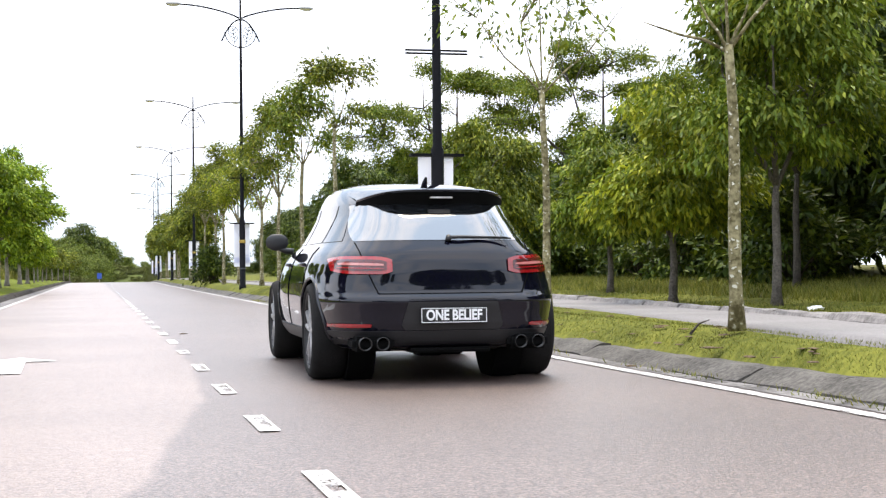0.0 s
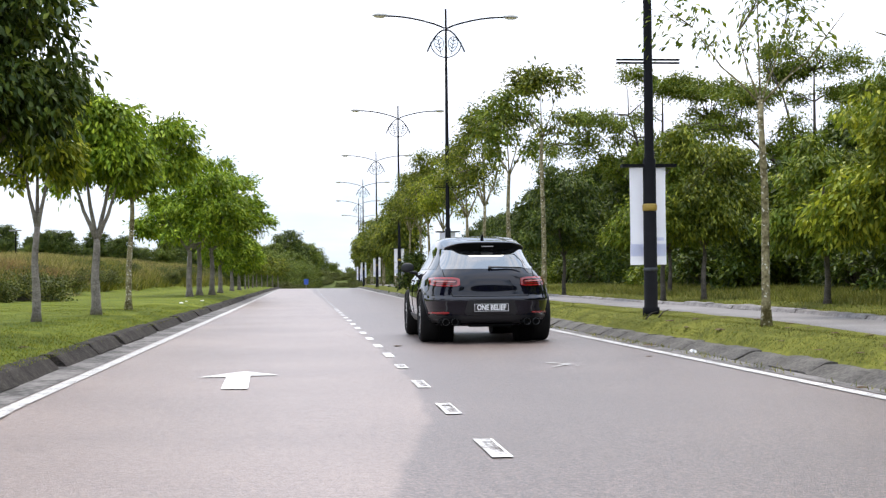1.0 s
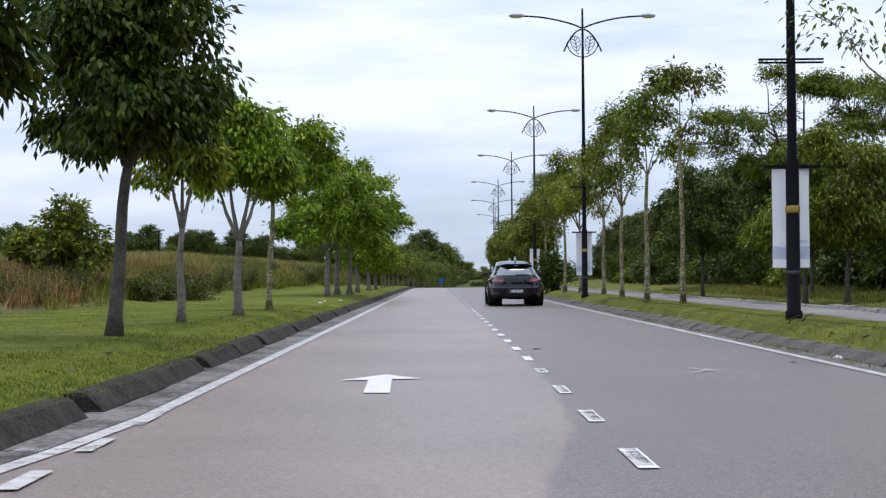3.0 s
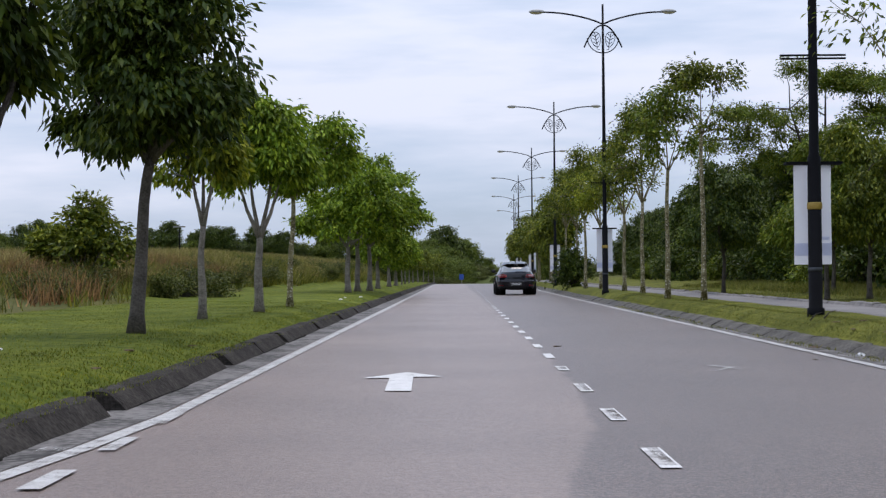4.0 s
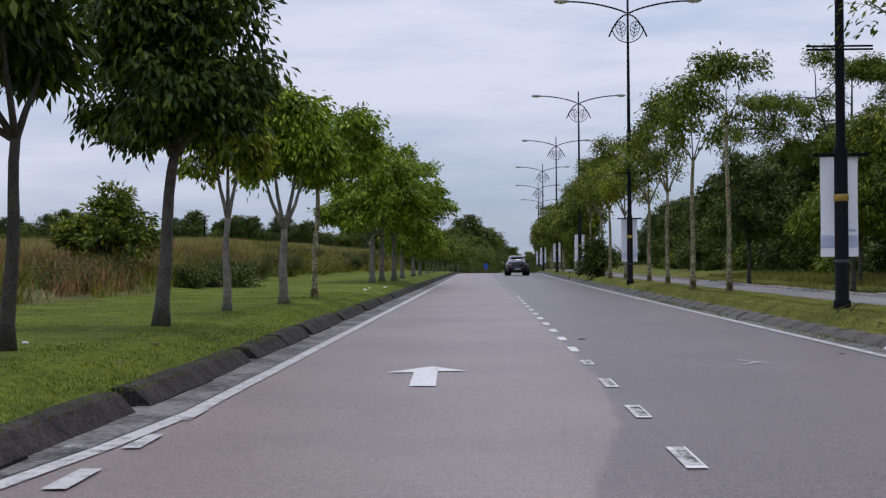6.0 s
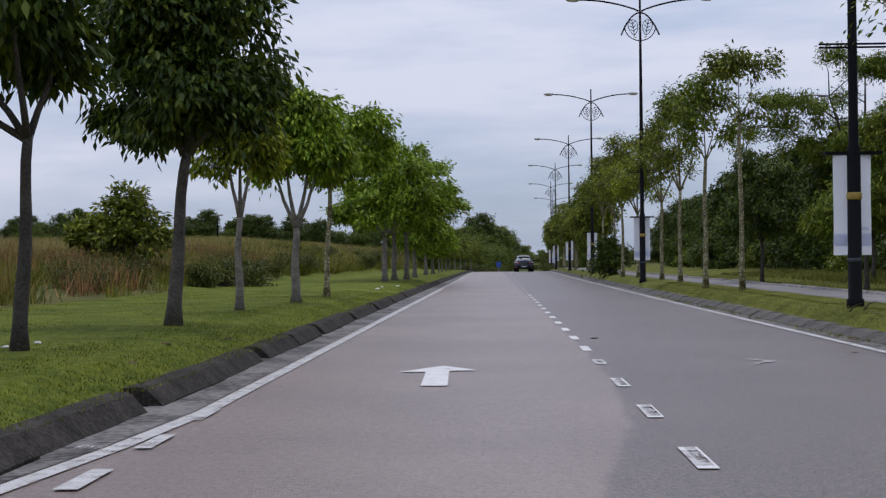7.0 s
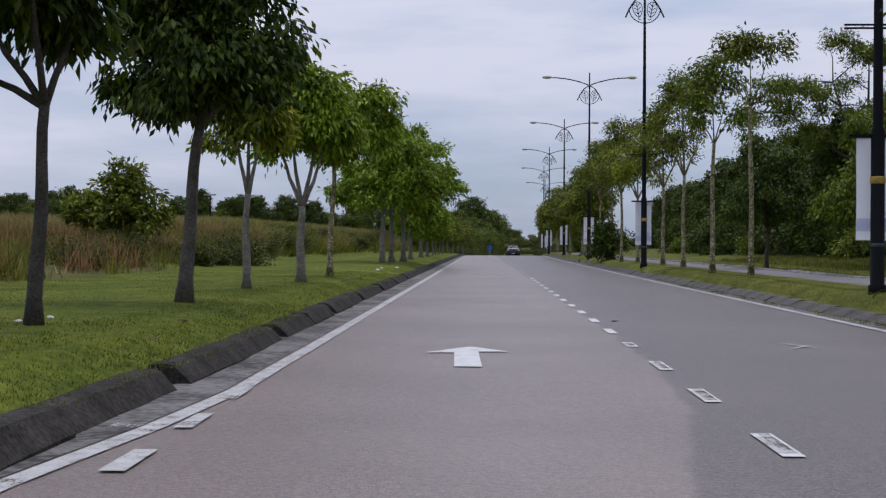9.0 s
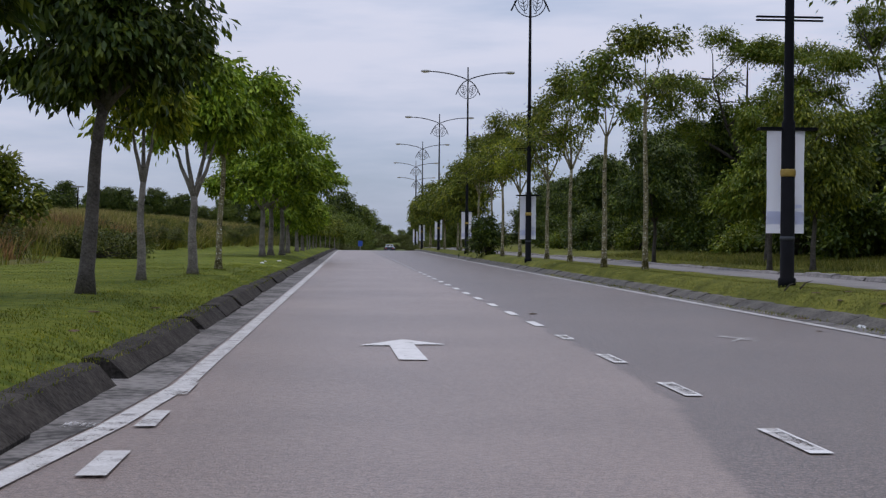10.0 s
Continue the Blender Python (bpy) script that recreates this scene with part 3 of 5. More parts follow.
def crown_points(rng, blobs, count, shell=0.55, gap=-0.02, clump=13):
    """Twig ends in flat sprays on a set of ellipsoids, thinned by noise so that gaps stay."""
    n = max(8, count // clump)
    vol = np.array([b[3] * b[4] * b[5] for b in blobs]) ** 0.75
    pick = rng.choice(len(blobs), n * 3, p=vol / vol.sum())
    b = np.array(blobs)[pick]
    d = rng.normal(0, 1, (len(b), 3))
    d /= np.linalg.norm(d, axis=1)[:, None]
    r = shell + (1 - shell) * rng.uniform(0, 1, len(b)) ** 0.7
    wob = np.array([noise.noise(Vector(q * 2.2) + Vector((float(k), 0, 0))) for q, k in zip(d, pick)])
    p = b[:, :3] + d * b[:, 3:] * (r * (0.9 + 0.3 * wob))[:, None]
    keep = np.array([noise.noise(Vector(q) * 1.5) + 0.6 * noise.noise(Vector(q) * 3.4) for q in p]) > gap
    p, d, b = p[keep][:n], d[keep][:n], b[keep][:n]
    # each spray spreads sideways and hangs at its rim
    size = 0.22 * np.cbrt(b[:, 3] * b[:, 4] * b[:, 5]) * rng.uniform(0.6, 1.35, len(p))
    size = np.repeat(size, clump)
    off = np.clip(rng.normal(0, 0.9, (len(size), 3)), -1.7, 1.7) * np.stack([size, size, size * 0.3], 1)
    off[:, 2] -= 0.35 * np.hypot(off[:, 0], off[:, 1])
    q = np.repeat(p, clump, axis=0) + off
    o = np.repeat(d, clump, axis=0) * 0.6 + off / (np.linalg.norm(off, axis=1)[:, None] + 1e-9) * 0.8
    return q, o


def make_tree(name, label, x, y, fork, ends, blobs, count, per, length, leaf, bark, r0, seed, lean=(0, 0), droop=0.7, width=0.19, spread=0.1, twigs=26, category="tree", group="", shell=0.55, z=None, twig_r=0.02, limb=1.0, gap=-0.02):
    """A tapered trunk, limbs from the fork into the crown, and the crown's leaves."""
    rng, rnd = np.random.default_rng(seed), random.Random(seed)
    root = tagged(new(name), label, category, group)
    root.matrix_basis = pose(x, y, (land_z(x, y) if z is None else z) - 0.02)
    top = Vector((lean[0], lean[1], fork))
    pts, rad = [], []
    for i in range(9):
        t = i / 8
        j = 0.035 * math.sin(7 * t + seed) * t * (1 - 0.3 * t)
        pts.append(Vector((lean[0] * t ** 1.3 + j, lean[1] * t + j * 0.6, fork * t)))
        rad.append(r0 * (1.35 if i == 0 else 1.0) * (1 - 0.38 * t) * (1 + 0.05 * rnd.uniform(-1, 1)))
    child("trunk", mesh_of("trunk", *tube(pts, rad, 12), bark, True), root)
    limbs, tips = [], []
    rl = rad[-1] * limb
    top = pts[-1]
    for e in ends:
        e = Vector(e)
        mid = top.lerp(e, 0.45) + Vector((e.x - top.x, e.y - top.y, 0)) * 0.12
        limbs.append(tube([top - Vector((0, 0, 0.06)), top.lerp(mid, 0.5), mid, mid.lerp(e, 0.6), e], [rl * 0.85, rl * 0.72, rl * 0.6, rl * 0.42, rl * 0.22], 7))
        tips += [mid, mid.lerp(e, 0.5), e]
    p, d = crown_points(rng, blobs, count, shell, gap)
    for k in range(min(twigs, len(p))):
        q = Vector(p[rnd.randrange(len(p))])
        s = min(tips + [top], key=lambda a: (a - q).length + max(0, a.z - q.z) * 0.7)
        m = s.lerp(q, 0.55) + Vector((rnd.uniform(-1, 1), rnd.uniform(-1, 1), rnd.uniform(0, 1))) * 0.12 * (q - s).length
        limbs.append(tube([s, m, q], [twig_r, twig_r * 0.7, twig_r * 0.3], 5))
    child("limbwork", mesh_of("limbwork", *merge(limbs), bark, True), root)
    v, f = leaves(rng, p, d, per, length, width, droop, spread)
    child("crown", fast_mesh("crown", v, f, leaf), root)
    return root


ROW = "trees along the road"
# the young shade trees on the lawn
make_tree("lawn_tree", "forked lawn tree with dark trunk and drooping large leaves", -4.4, 11.4, 2.05, [(-0.5, -0.1, 3.0), (0.35, 0.3, 3.1), (0.1, -0.5, 3.3), (-1.0, 0.3, 2.6)],
          [(-0.3, 0, 3.7, 1.15, 1.3, 1.0), (0.0, 0.2, 3.1, 0.65, 0.8, 0.45), (-1.3, 0, 3.3, 0.8, 0.9, 0.8), (-0.7, 0, 2.55, 0.4, 0.5, 0.25), (0.0, 0.4, 4.7, 1.0, 1.1, 0.8)],
          1150, 10, 0.185, L_DARK, M_BARK_DARK, 0.075, 11, (0.12, 0), 1.1, group=ROW)
make_tree("lawn_tree", "broad lawn tree with leaning trunk and dense drooping leaves", -4.12, 16.85, 2.3, [(-0.6, 0.1, 3.2), (0.6, 0.0, 3.4), (0.2, 0.4, 3.8), (0.9, -0.2, 3.0)],
          [(0.1, 0, 3.3, 0.95, 1.1, 0.85), (-0.5, 0.1, 3.05, 0.65, 0.9, 0.6), (0.7, 0.1, 3.5, 0.72, 0.9, 0.75), (0.5, 0.1, 4.15, 0.85, 1.0, 0.65), (-0.3, 0, 4.3, 0.9, 1.0, 0.8), (1.08, 0.2, 3.0, 0.45, 0.6, 0.4), (0.3, 0, 5.0, 0.85, 0.9, 0.6)],
          2500, 10, 0.165, L_DARK, M_BARK_BROWN, 0.1, 12, (0.2, 0), 1.0, group=ROW)
make_tree("lawn_tree", "slim forked lawn tree with yellow-green leaves", -4.25, 22.7, 1.6, [(-0.2, 0, 2.75), (0.24, 0, 2.8), (0.0, 0.2, 3.0)],
          [(0, 0, 3.05, 0.66, 0.7, 0.45), (0.12, -0.2, 3.7, 0.62, 0.6, 0.5), (-0.45, 0, 2.6, 0.26, 0.3, 0.25), (0.4, 0, 2.65, 0.24, 0.3, 0.25)],
          900, 10, 0.16, L_LIGHT, M_BARK, 0.075, 13, (0, 0), 1.0, group=ROW)
make_tree("lawn_tree", "lawn tree with Y-shaped fork and hanging leaves", -3.93, 27.6, 1.52, [(-0.42, 0, 2.75), (0.42, 0, 2.6), (0.3, 0.2, 3.1), (-0.2, 0, 3.0)],
          [(-0.1, 0, 3.15, 0.85, 0.8, 0.45), (0.5, 0, 3.4, 0.65, 0.8, 0.6), (-0.55, 0, 2.65, 0.35, 0.4, 0.24), (0.6, 0, 2.85, 0.3, 0.4, 0.2), (0.1, 0, 3.9, 0.7, 0.8, 0.5)],
          1350, 10, 0.16, L_BRIGHT, M_BARK, 0.1, 14, (0, 0), 1.0, group=ROW)
make_tree("lawn_tree", "slender lawn tree with rounded mid green crown", -3.86, 32.6, 2.6, [(0.3, 0, 3.6), (-0.4, 0, 3.4), (0.8, 0, 3.6), (0.3, 0.3, 4.2)],
          [(0.5, 0, 3.55, 1.05, 0.9, 0.55), (0.6, 0, 4.15, 0.8, 0.8, 0.5), (0.1, 0, 3.1, 0.6, 0.7, 0.35), (1.2, 0, 3.55, 0.4, 0.5, 0.4), (-0.3, 0, 3.6, 0.6, 0.6, 0.45)],
          1500, 10, 0.16, L_BRIGHT, M_BARK_PALE, 0.075, 15, (0.1, 0), 0.9, group=ROW)
DENSE = [((-4.25, 57.3), 21, 1.0), ((-4.1, 61.0), 22, 1.05), ((-3.8, 65.0), 23, 1.1), ((-3.9, 74.0), 24, 0.78), ((-3.8, 85.0), 25, 0.68), ((-3.7, 93.0), 26, 0.6)]
for (x, y), s, k in DENSE:
    make_tree("lawn_tree", "dense lawn tree with layered bright green crown", x, y, 1.9 * k, [(-0.9, 0, 3.2), (0.8, 0.2, 3.3), (0.2, 0.5, 4.0), (1.2, -0.3, 2.9)],
              [(0.15 * k, 0, 2.75 * k, 1.8 * k, 1.7 * k, 0.42 * k), (0.9 * k, 0, 3.75 * k, 1.45 * k, 1.4 * k, 0.4 * k), (-0.7 * k, 0.2, 3.7 * k, 1.3 * k, 1.3 * k, 0.42 * k), (0.5 * k, 0, 4.65 * k, 1.3 * k, 1.2 * k, 0.4 * k), (1.6 * k, 0, 3.2 * k, 0.9 * k, 1.0 * k, 0.32 * k), (-1.4 * k, 0, 2.9 * k, 0.8 * k, 0.9 * k, 0.35 * k), (0.2 * k, 0, 5.4 * k, 0.7 * k, 0.7 * k, 0.28 * k), (0.3 * k, 0, 3.4 * k, 1.0 * k, 1.0 * k, 0.5 * k)],
              1900, 8, 0.21, L_BRIGHT, M_BARK, 0.13, s, (0, 0), 0.5, spread=0.13, group=ROW, twigs=14)
far_a = make_tree("lawn_tree", "small lawn tree with yellow-green crown", -3.6, 101, 1.15, [(-0.4, 0, 1.7), (0.4, 0, 1.7), (0, 0.2, 2.1)],
                  [(0, 0, 1.75, 0.95, 0.9, 0.5), (0.3, 0, 2.3, 0.7, 0.7, 0.4), (-0.4, 0, 2.1, 0.65, 0.65, 0.35)], 700, 6, 0.2, L_OLIVE, M_BARK, 0.06, 31, spread=0.1, group=ROW, twigs=8)
for x, y, a, k in ((-3.6, 108, 50, 0.95), (-3.5, 115, 140, 1.0), (-3.4, 122, 230, 0.95), (-3.2, 131, 300, 1.05), (-2.9, 141, 80, 1.1), (-2.6, 152, 190, 1.15), (-2.2, 164, 20, 1.2)):
    copy_thing(far_a, pose(x, y, land_z(x, y), 0, 0, a) @ Matrix.Scale(k, 4))

# slender trees between kerb and footpath
SLIM = "slender pale-barked tree with a sparse high crown"
make_tree("verge_tree", "bare mossy verge tree trunk with a few thin branches", 5.38, 8.75, 2.35, [(-0.35, 0, 2.8), (0.25, 0.1, 2.9), (0.0, 0.2, 3.8), (-0.7, 0.2, 2.55), (0.5, -0.3, 3.2)],
          [(0, 0, 3.9, 1.1, 1.0, 0.8), (0.6, 0, 3.3, 0.6, 0.6, 0.4)], 55, 4, 0.12, L_MID, M_BARK_PALE, 0.06, 41, (-0.03, 0), 0.6, spread=0.12, twigs=18, group=ROW, twig_r=0.007, limb=0.5)
make_tree("verge_tree", SLIM, 5.62, 14.7, 2.7, [(-0.3, 0, 3.5), (0.3, 0.1, 3.6), (0.0, 0.2, 4.4), (-0.8, 0.2, 3.6), (0.9, -0.3, 3.7)],
          [(-0.2, 0, 3.8, 1.1, 1.0, 0.55), (0.5, 0, 3.7, 0.8, 0.8, 0.5), (0, 0, 4.5, 0.9, 0.9, 0.6)], 170, 5, 0.11, L_MID, M_BARK_PALE, 0.055, 42, (-0.02, 0), 0.5, spread=0.14, twigs=40, group=ROW, twig_r=0.007, limb=0.5)
make_tree("verge_tree", SLIM, 5.85, 32.0, 3.9, [(-0.35, 0, 4.9), (0.35, 0.1, 4.9), (0.0, 0.2, 5.2), (0.5, 0, 4.4), (-0.3, 0.1, 4.3)],
          [(0.05, 0, 5.15, 0.88, 0.85, 0.27), (-0.3, 0, 5.35, 0.5, 0.5, 0.24), (0.45, 0, 5.3, 0.5, 0.5, 0.22), (0.35, 0, 4.3, 0.4, 0.5, 0.4)], 420, 6, 0.13, L_OLIVE, M_BARK_PALE, 0.065, 43, (-0.02, 0), 0.4, spread=0.09, twigs=40, group=ROW, twig_r=0.012, limb=0.6, gap=-0.3)
make_tree("verge_tree", SLIM, 5.5, 35.4, 3.3, [(-0.4, 0, 4.2), (0.35, 0.1, 4.5), (0.0, 0.2, 5.0), (0.7, 0, 4.6)],
          [(0.0, 0, 4.7, 0.95, 0.9, 0.5), (-0.5, 0, 4.2, 0.6, 0.7, 0.5), (0.1, 0, 5.2, 0.6, 0.6, 0.3), (0.5, 0, 3.9, 0.5, 0.5, 0.4)], 480, 6, 0.15, L_MID, M_BARK_PALE, 0.07, 44, (0.02, 0), 0.5, spread=0.1, twigs=36, group=ROW, twig_r=0.013, limb=0.6, gap=-0.2)
for x, y, s, k, lf, n in ((6.0, 44.3, 45, 1.12, L_OLIVE, 560), (6.2, 51.0, 46, 1.08, L_OLIVE, 600), (6.0, 57.5, 47, 1.0, L_LIGHT, 560), (5.8, 62.2, 48, 1.15, L_OLIVE, 700), (6.1, 70.0, 49, 1.1, L_OLIVE, 750), (6.1, 77, 50, 1.2, L_OLIVE, 750)):
    make_tree("verge_tree", SLIM, x, y, 2.6 * k, [(-0.6, 0, 3.9 * k), (0.6, 0.1, 4.0 * k), (0.0, 0.3, 4.6 * k), (-0.3, -0.4, 3.6 * k)],
              [(-0.1, 0, 4.1 * k, 1.1, 1.1, 0.75), (0.2, 0, 4.95 * k, 0.8, 0.8, 0.6), (-0.65, 0.2, 3.5 * k, 0.65, 0.7, 0.4), (0.7, 0, 3.6 * k, 0.6, 0.6, 0.4)], n, 8, 0.14, lf, M_BARK_PALE, 0.075, s, (0, 0), 0.4, spread=0.13, twigs=34, group=ROW, twig_r=0.015)
far_b = make_tree("verge_tree", "verge tree with full olive-green crown", 6.3, 86, 2.0, [(-0.6, 0, 3.6), (0.6, 0.1, 3.8), (0.0, 0.3, 4.4)],
                  [(0, 0, 3.6, 1.3, 1.3, 1.1), (0.2, 0, 4.8, 1.0, 1.0, 0.8), (-0.7, 0, 2.9, 0.9, 0.9, 0.7), (0.8, 0.2, 3.0, 0.8, 0.8, 0.6)], 1100, 6, 0.24, L_OLIVE, M_BARK_PALE, 0.08, 51, spread=0.14, group=ROW, twigs=16)
for i, y in enumerate((94, 101, 109, 117, 125, 134, 143, 153, 164, 176)):
    x = right_x(y) + 1.55 + 0.3 * math.sin(i * 2.3)
    copy_thing(far_b, pose(x, y, land_z(x, y), 0, 0, 77 * i) @ Matrix.Scale(1.0 + 0.12 * math.sin(i * 1.7), 4))
# the trees on the grass beyond the footpath
BACK = "trees beyond the footpath"
for x, y, s, k, lf in ((8.15, 16.9, 61, 0.66, L_LIGHT), (8.6, 14.6, 62, 1.05, L_MID), (10.9, 18.6, 63, 1.25, L_DARK), (8.5, 31.2, 64, 0.78, L_MID), (9.3, 30.6, 65, 0.85, L_OLIVE), (7.95, 41.0, 66, 0.85, L_DARK), (10.4, 38.0, 67, 0.8, L_MID), (9.6, 23.5, 68, 0.66, L_MID)):
    q = k ** 0.6
    make_tree("shade_tree", "leafy shade tree with thick drooping foliage beyond the footpath", x, y, 1.5 * k, [(-0.7, 0, 2.8 * k), (0.7, 0.1, 2.9 * k), (0.0, 0.3, 3.6 * k), (-0.3, -0.6, 3.0 * k)],
              [(0, 0, 2.7 * k, 1.3 * q, 1.3 * q, 0.85 * q), (-0.7 * q, 0, 2.2 * k, 0.8 * q, 0.9 * q, 0.5 * q), (0.7 * q, 0, 2.4 * k, 0.9 * q, 0.9 * q, 0.6 * q), (0.1, 0, 3.6 * k, 1.1 * q, 1.1 * q, 0.75 * q), (-0.3, 0, 4.2 * k, 0.7 * q, 0.7 * q, 0.45 * q)], 1900, 10, 0.125, lf, M_BARK_DARK if lf is L_DARK else M_BARK_BROWN, 0.066, s, (0.02, 0), 1.1, spread=0.08, twigs=24, group=BACK, gap=0.0)
for x, y, sd, k in ((14.4, 56, 71, 1.06), (19.0, 51, 72, 1.08), (23.5, 47, 73, 1.1)):
    # each tier of the canopy is a loose set of small tilted pads
    prnd, pads = random.Random(sd), []
    for px, py, pz, rx in ((-3.2, 0, 5.2, 1.7), (-1.5, 0.3, 6.3, 2.3), (1.0, 0, 7.5, 2.4), (2.7, 0, 6.4, 2.0), (0.4, 0, 5.3, 2.0), (3.5, 0.2, 4.9, 1.7), (-0.6, 0, 8.0, 1.3), (-1.8, 0, 4.4, 1.5)):
        for j in range(6):
            pr = rx * prnd.uniform(0.42, 0.72)
            pads.append((px + prnd.uniform(-0.75, 0.75) * rx, py + prnd.uniform(-0.7, 0.7) * rx, pz * k + prnd.uniform(-0.3, 0.35), pr, pr, prnd.uniform(0.12, 0.24)))
    make_tree("umbrella_tree", "tall spreading tree with flat layered canopy", x, y, 3.2 * k, [(-2.6, 0, 5.2 * k), (2.4, 0.3, 6.2 * k), (0.6, 0.8, 7.3 * k), (-1.2, -0.8, 6.3 * k), (3.2, 0.2, 4.8 * k)],
              pads,
              3600, 8, 0.15, L_MID, M_BARK_DARK, 0.16, sd, (0.3, 0), 0.2, spread=0.13, twigs=70, group=BACK, shell=0.25, twig_r=0.03)
wood_a = make_tree("woodland_tree", "dark dense woodland tree at the edge of the wood", 15.0, 22, 2.0, [(-1, 0, 4.0), (1, 0, 4.2), (0, 0.6, 5.2)],
                   [(0, 0, 3.2, 2.2, 2.1, 1.6), (-1.0, 0, 4.6, 1.5, 1.5, 1.1), (1.0, 0.2, 4.9, 1.6, 1.6, 1.2), (0, 0, 6.0, 1.4, 1.4, 1.0), (-1.4, 0, 1.8, 1.2, 1.2, 0.9), (1.4, 0, 1.7, 1.2, 1.2, 0.9)], 2400, 7, 0.3, L_DARK, M_BARK_DARK, 0.16, 81, spread=0.18, group="trees of the wood", twigs=14)
wood_b = make_tree("woodland_tree", "leafy woodland tree with ragged mid green crown", 17.5, 72, 2.0, [(-1, 0, 3.6), (1, 0, 4.0), (0, 0.6, 4.8)],
                   [(0, 0, 2.6, 1.9, 1.9, 1.3), (-0.8, 0, 4.0, 1.3, 1.3, 0.9), (0.9, 0.2, 4.2, 1.4, 1.4, 0.9), (0, 0, 5.2, 1.1, 1.1, 0.8), (-1.2, 0, 1.5, 1.2, 1.2, 0.8), (1.2, 0, 1.4, 1.1, 1.1, 0.8)], 2000, 7, 0.28, L_FAR, M_BARK_DARK, 0.14, 82, spread=0.18, group="trees of the wood", twigs=14)
wr = random.Random(3)
for i in range(46):
    y = 4 + i * 4.1
    x = 14.3 + wr.uniform(-1.0, 2.8) + (bend(y) if y < 200 else 8) + (0.05 * y if y > 70 else 0) - (2.5 if y > 75 else 0)
    k = 1.0 if y < 22 else 0.5 if y < 56 else 0.85
    copy_thing(wood_a, pose(x, y, land_z(x, y) - 0.2, 0, 0, wr.uniform(0, 360)) @ Matrix.Scale(k * wr.uniform(0.8, 1.15), 4))
for i in range(16):
    y = 2 + i * 5
    x = 19.5 + wr.uniform(-1, 2) - (1.5 if y < 22 else 0)
    copy_thing(wood_a, pose(x, y, land_z(x, y), 0, 0, wr.uniform(0, 360)) @ Matrix.Scale((1.25 if y < 20 else 0.72) * wr.uniform(0.9, 1.1), 4))
# unseen trees added behind, along the road already driven, for the car's tail to reflect
for i in range(14):
    y = -9 - 5.5 * i
    for x in (-5.0, 7.5, -13.0, 13.5):
        yb = y + wr.uniform(-2.5, 2.5)
        copy_thing(wood_a if wr.random() < 0.4 else wood_b, pose(x + wr.uniform(-1.8, 1.2) * (1 if x > 0 else -1), yb, land_z(x, yb) - 0.1, 0, 0, wr.uniform(0, 360)) @ Matrix.Scale(wr.uniform(0.5, 1.05), 4))
# added unseen row across the road, closing the gap in the reflections
for i in range(9):
    copy_thing(wood_a, pose(-14 + 3.8 * i, -92, 0.1, 0, 0, 40 * i) @ Matrix.Scale(1.2, 4))


def make_bush(name, label, x, y, blobs, count, length, leaf, seed, category="bush", group="", spread=0.12):
    rng = np.random.default_rng(seed)
    root = tagged(new(name), label, category, group)
    root.matrix_basis = pose(x, y, land_z(x, y) - 0.05)
    p, d = crown_points(rng, blobs, count, 0.5)
    p[:, 2] = np.maximum(p[:, 2], 0.03)
    v, f = leaves(rng, p, d, 6, length, 0.22, 0.1, spread)
    child("foliage", fast_mesh("foliage", v, f, leaf), root)
    stems = [tube([(0, 0, 0), Vector(q) * 0.5 + Vector((0.05, 0, 0.1)), Vector(q)], [0.025, 0.018, 0.006], 5) for q in p[::max(1, len(p) // 14)]]
    child("stem", mesh_of("stem", *merge(stems), M_BARK_DARK, True), root)
    return root


bush_a = make_bush("bush", "leafy green shrub in the undergrowth", 12.2, 36.0, [(0, 0, 0.5, 1.2, 0.9, 0.55), (0.5, 0, 0.8, 0.7, 0.6, 0.5)], 420, 0.16, L_MID, 91)
bush_b = make_bush("bush", "rounded dark green shrub", 11.5, 20.0, [(0, 0, 0.8, 1.2, 1.0, 0.8), (-0.4, 0, 1.3, 0.8, 0.7, 0.6)], 620, 0.17, L_DARK, 92)
for i in range(34):
    y = 6 + i * 3.0
    x = 12.4 + wr.uniform(-0.6, 1.0) + bend(y)
    copy_thing(bush_a if i % 7 == 0 and y > 30 else bush_b, pose(x, y, land_z(x, y) - 0.05, 0, 0, wr.uniform(0, 360)) @ Matrix.Scale(wr.uniform(0.7, 1.2), 4))
for i in range(30):
    y = 7 + i * 2.0
    x = 14.6 + wr.uniform(-0.7, 0.9) + bend(y)
    copy_thing(bush_b, pose(x, y, land_z(x, y) - 0.1, 0, 0, wr.uniform(0, 360)) @ Matrix.Scale(wr.uniform(1.2, 1.9), 4))
make_bush("bush", "dense round dark shrub beside the kerb", 5.75, 69, [(0, 0, 0.7, 0.9, 0.9, 0.75), (0.1, 0, 1.3, 0.75, 0.7, 0.6)], 700, 0.17, L_DARK, 93)
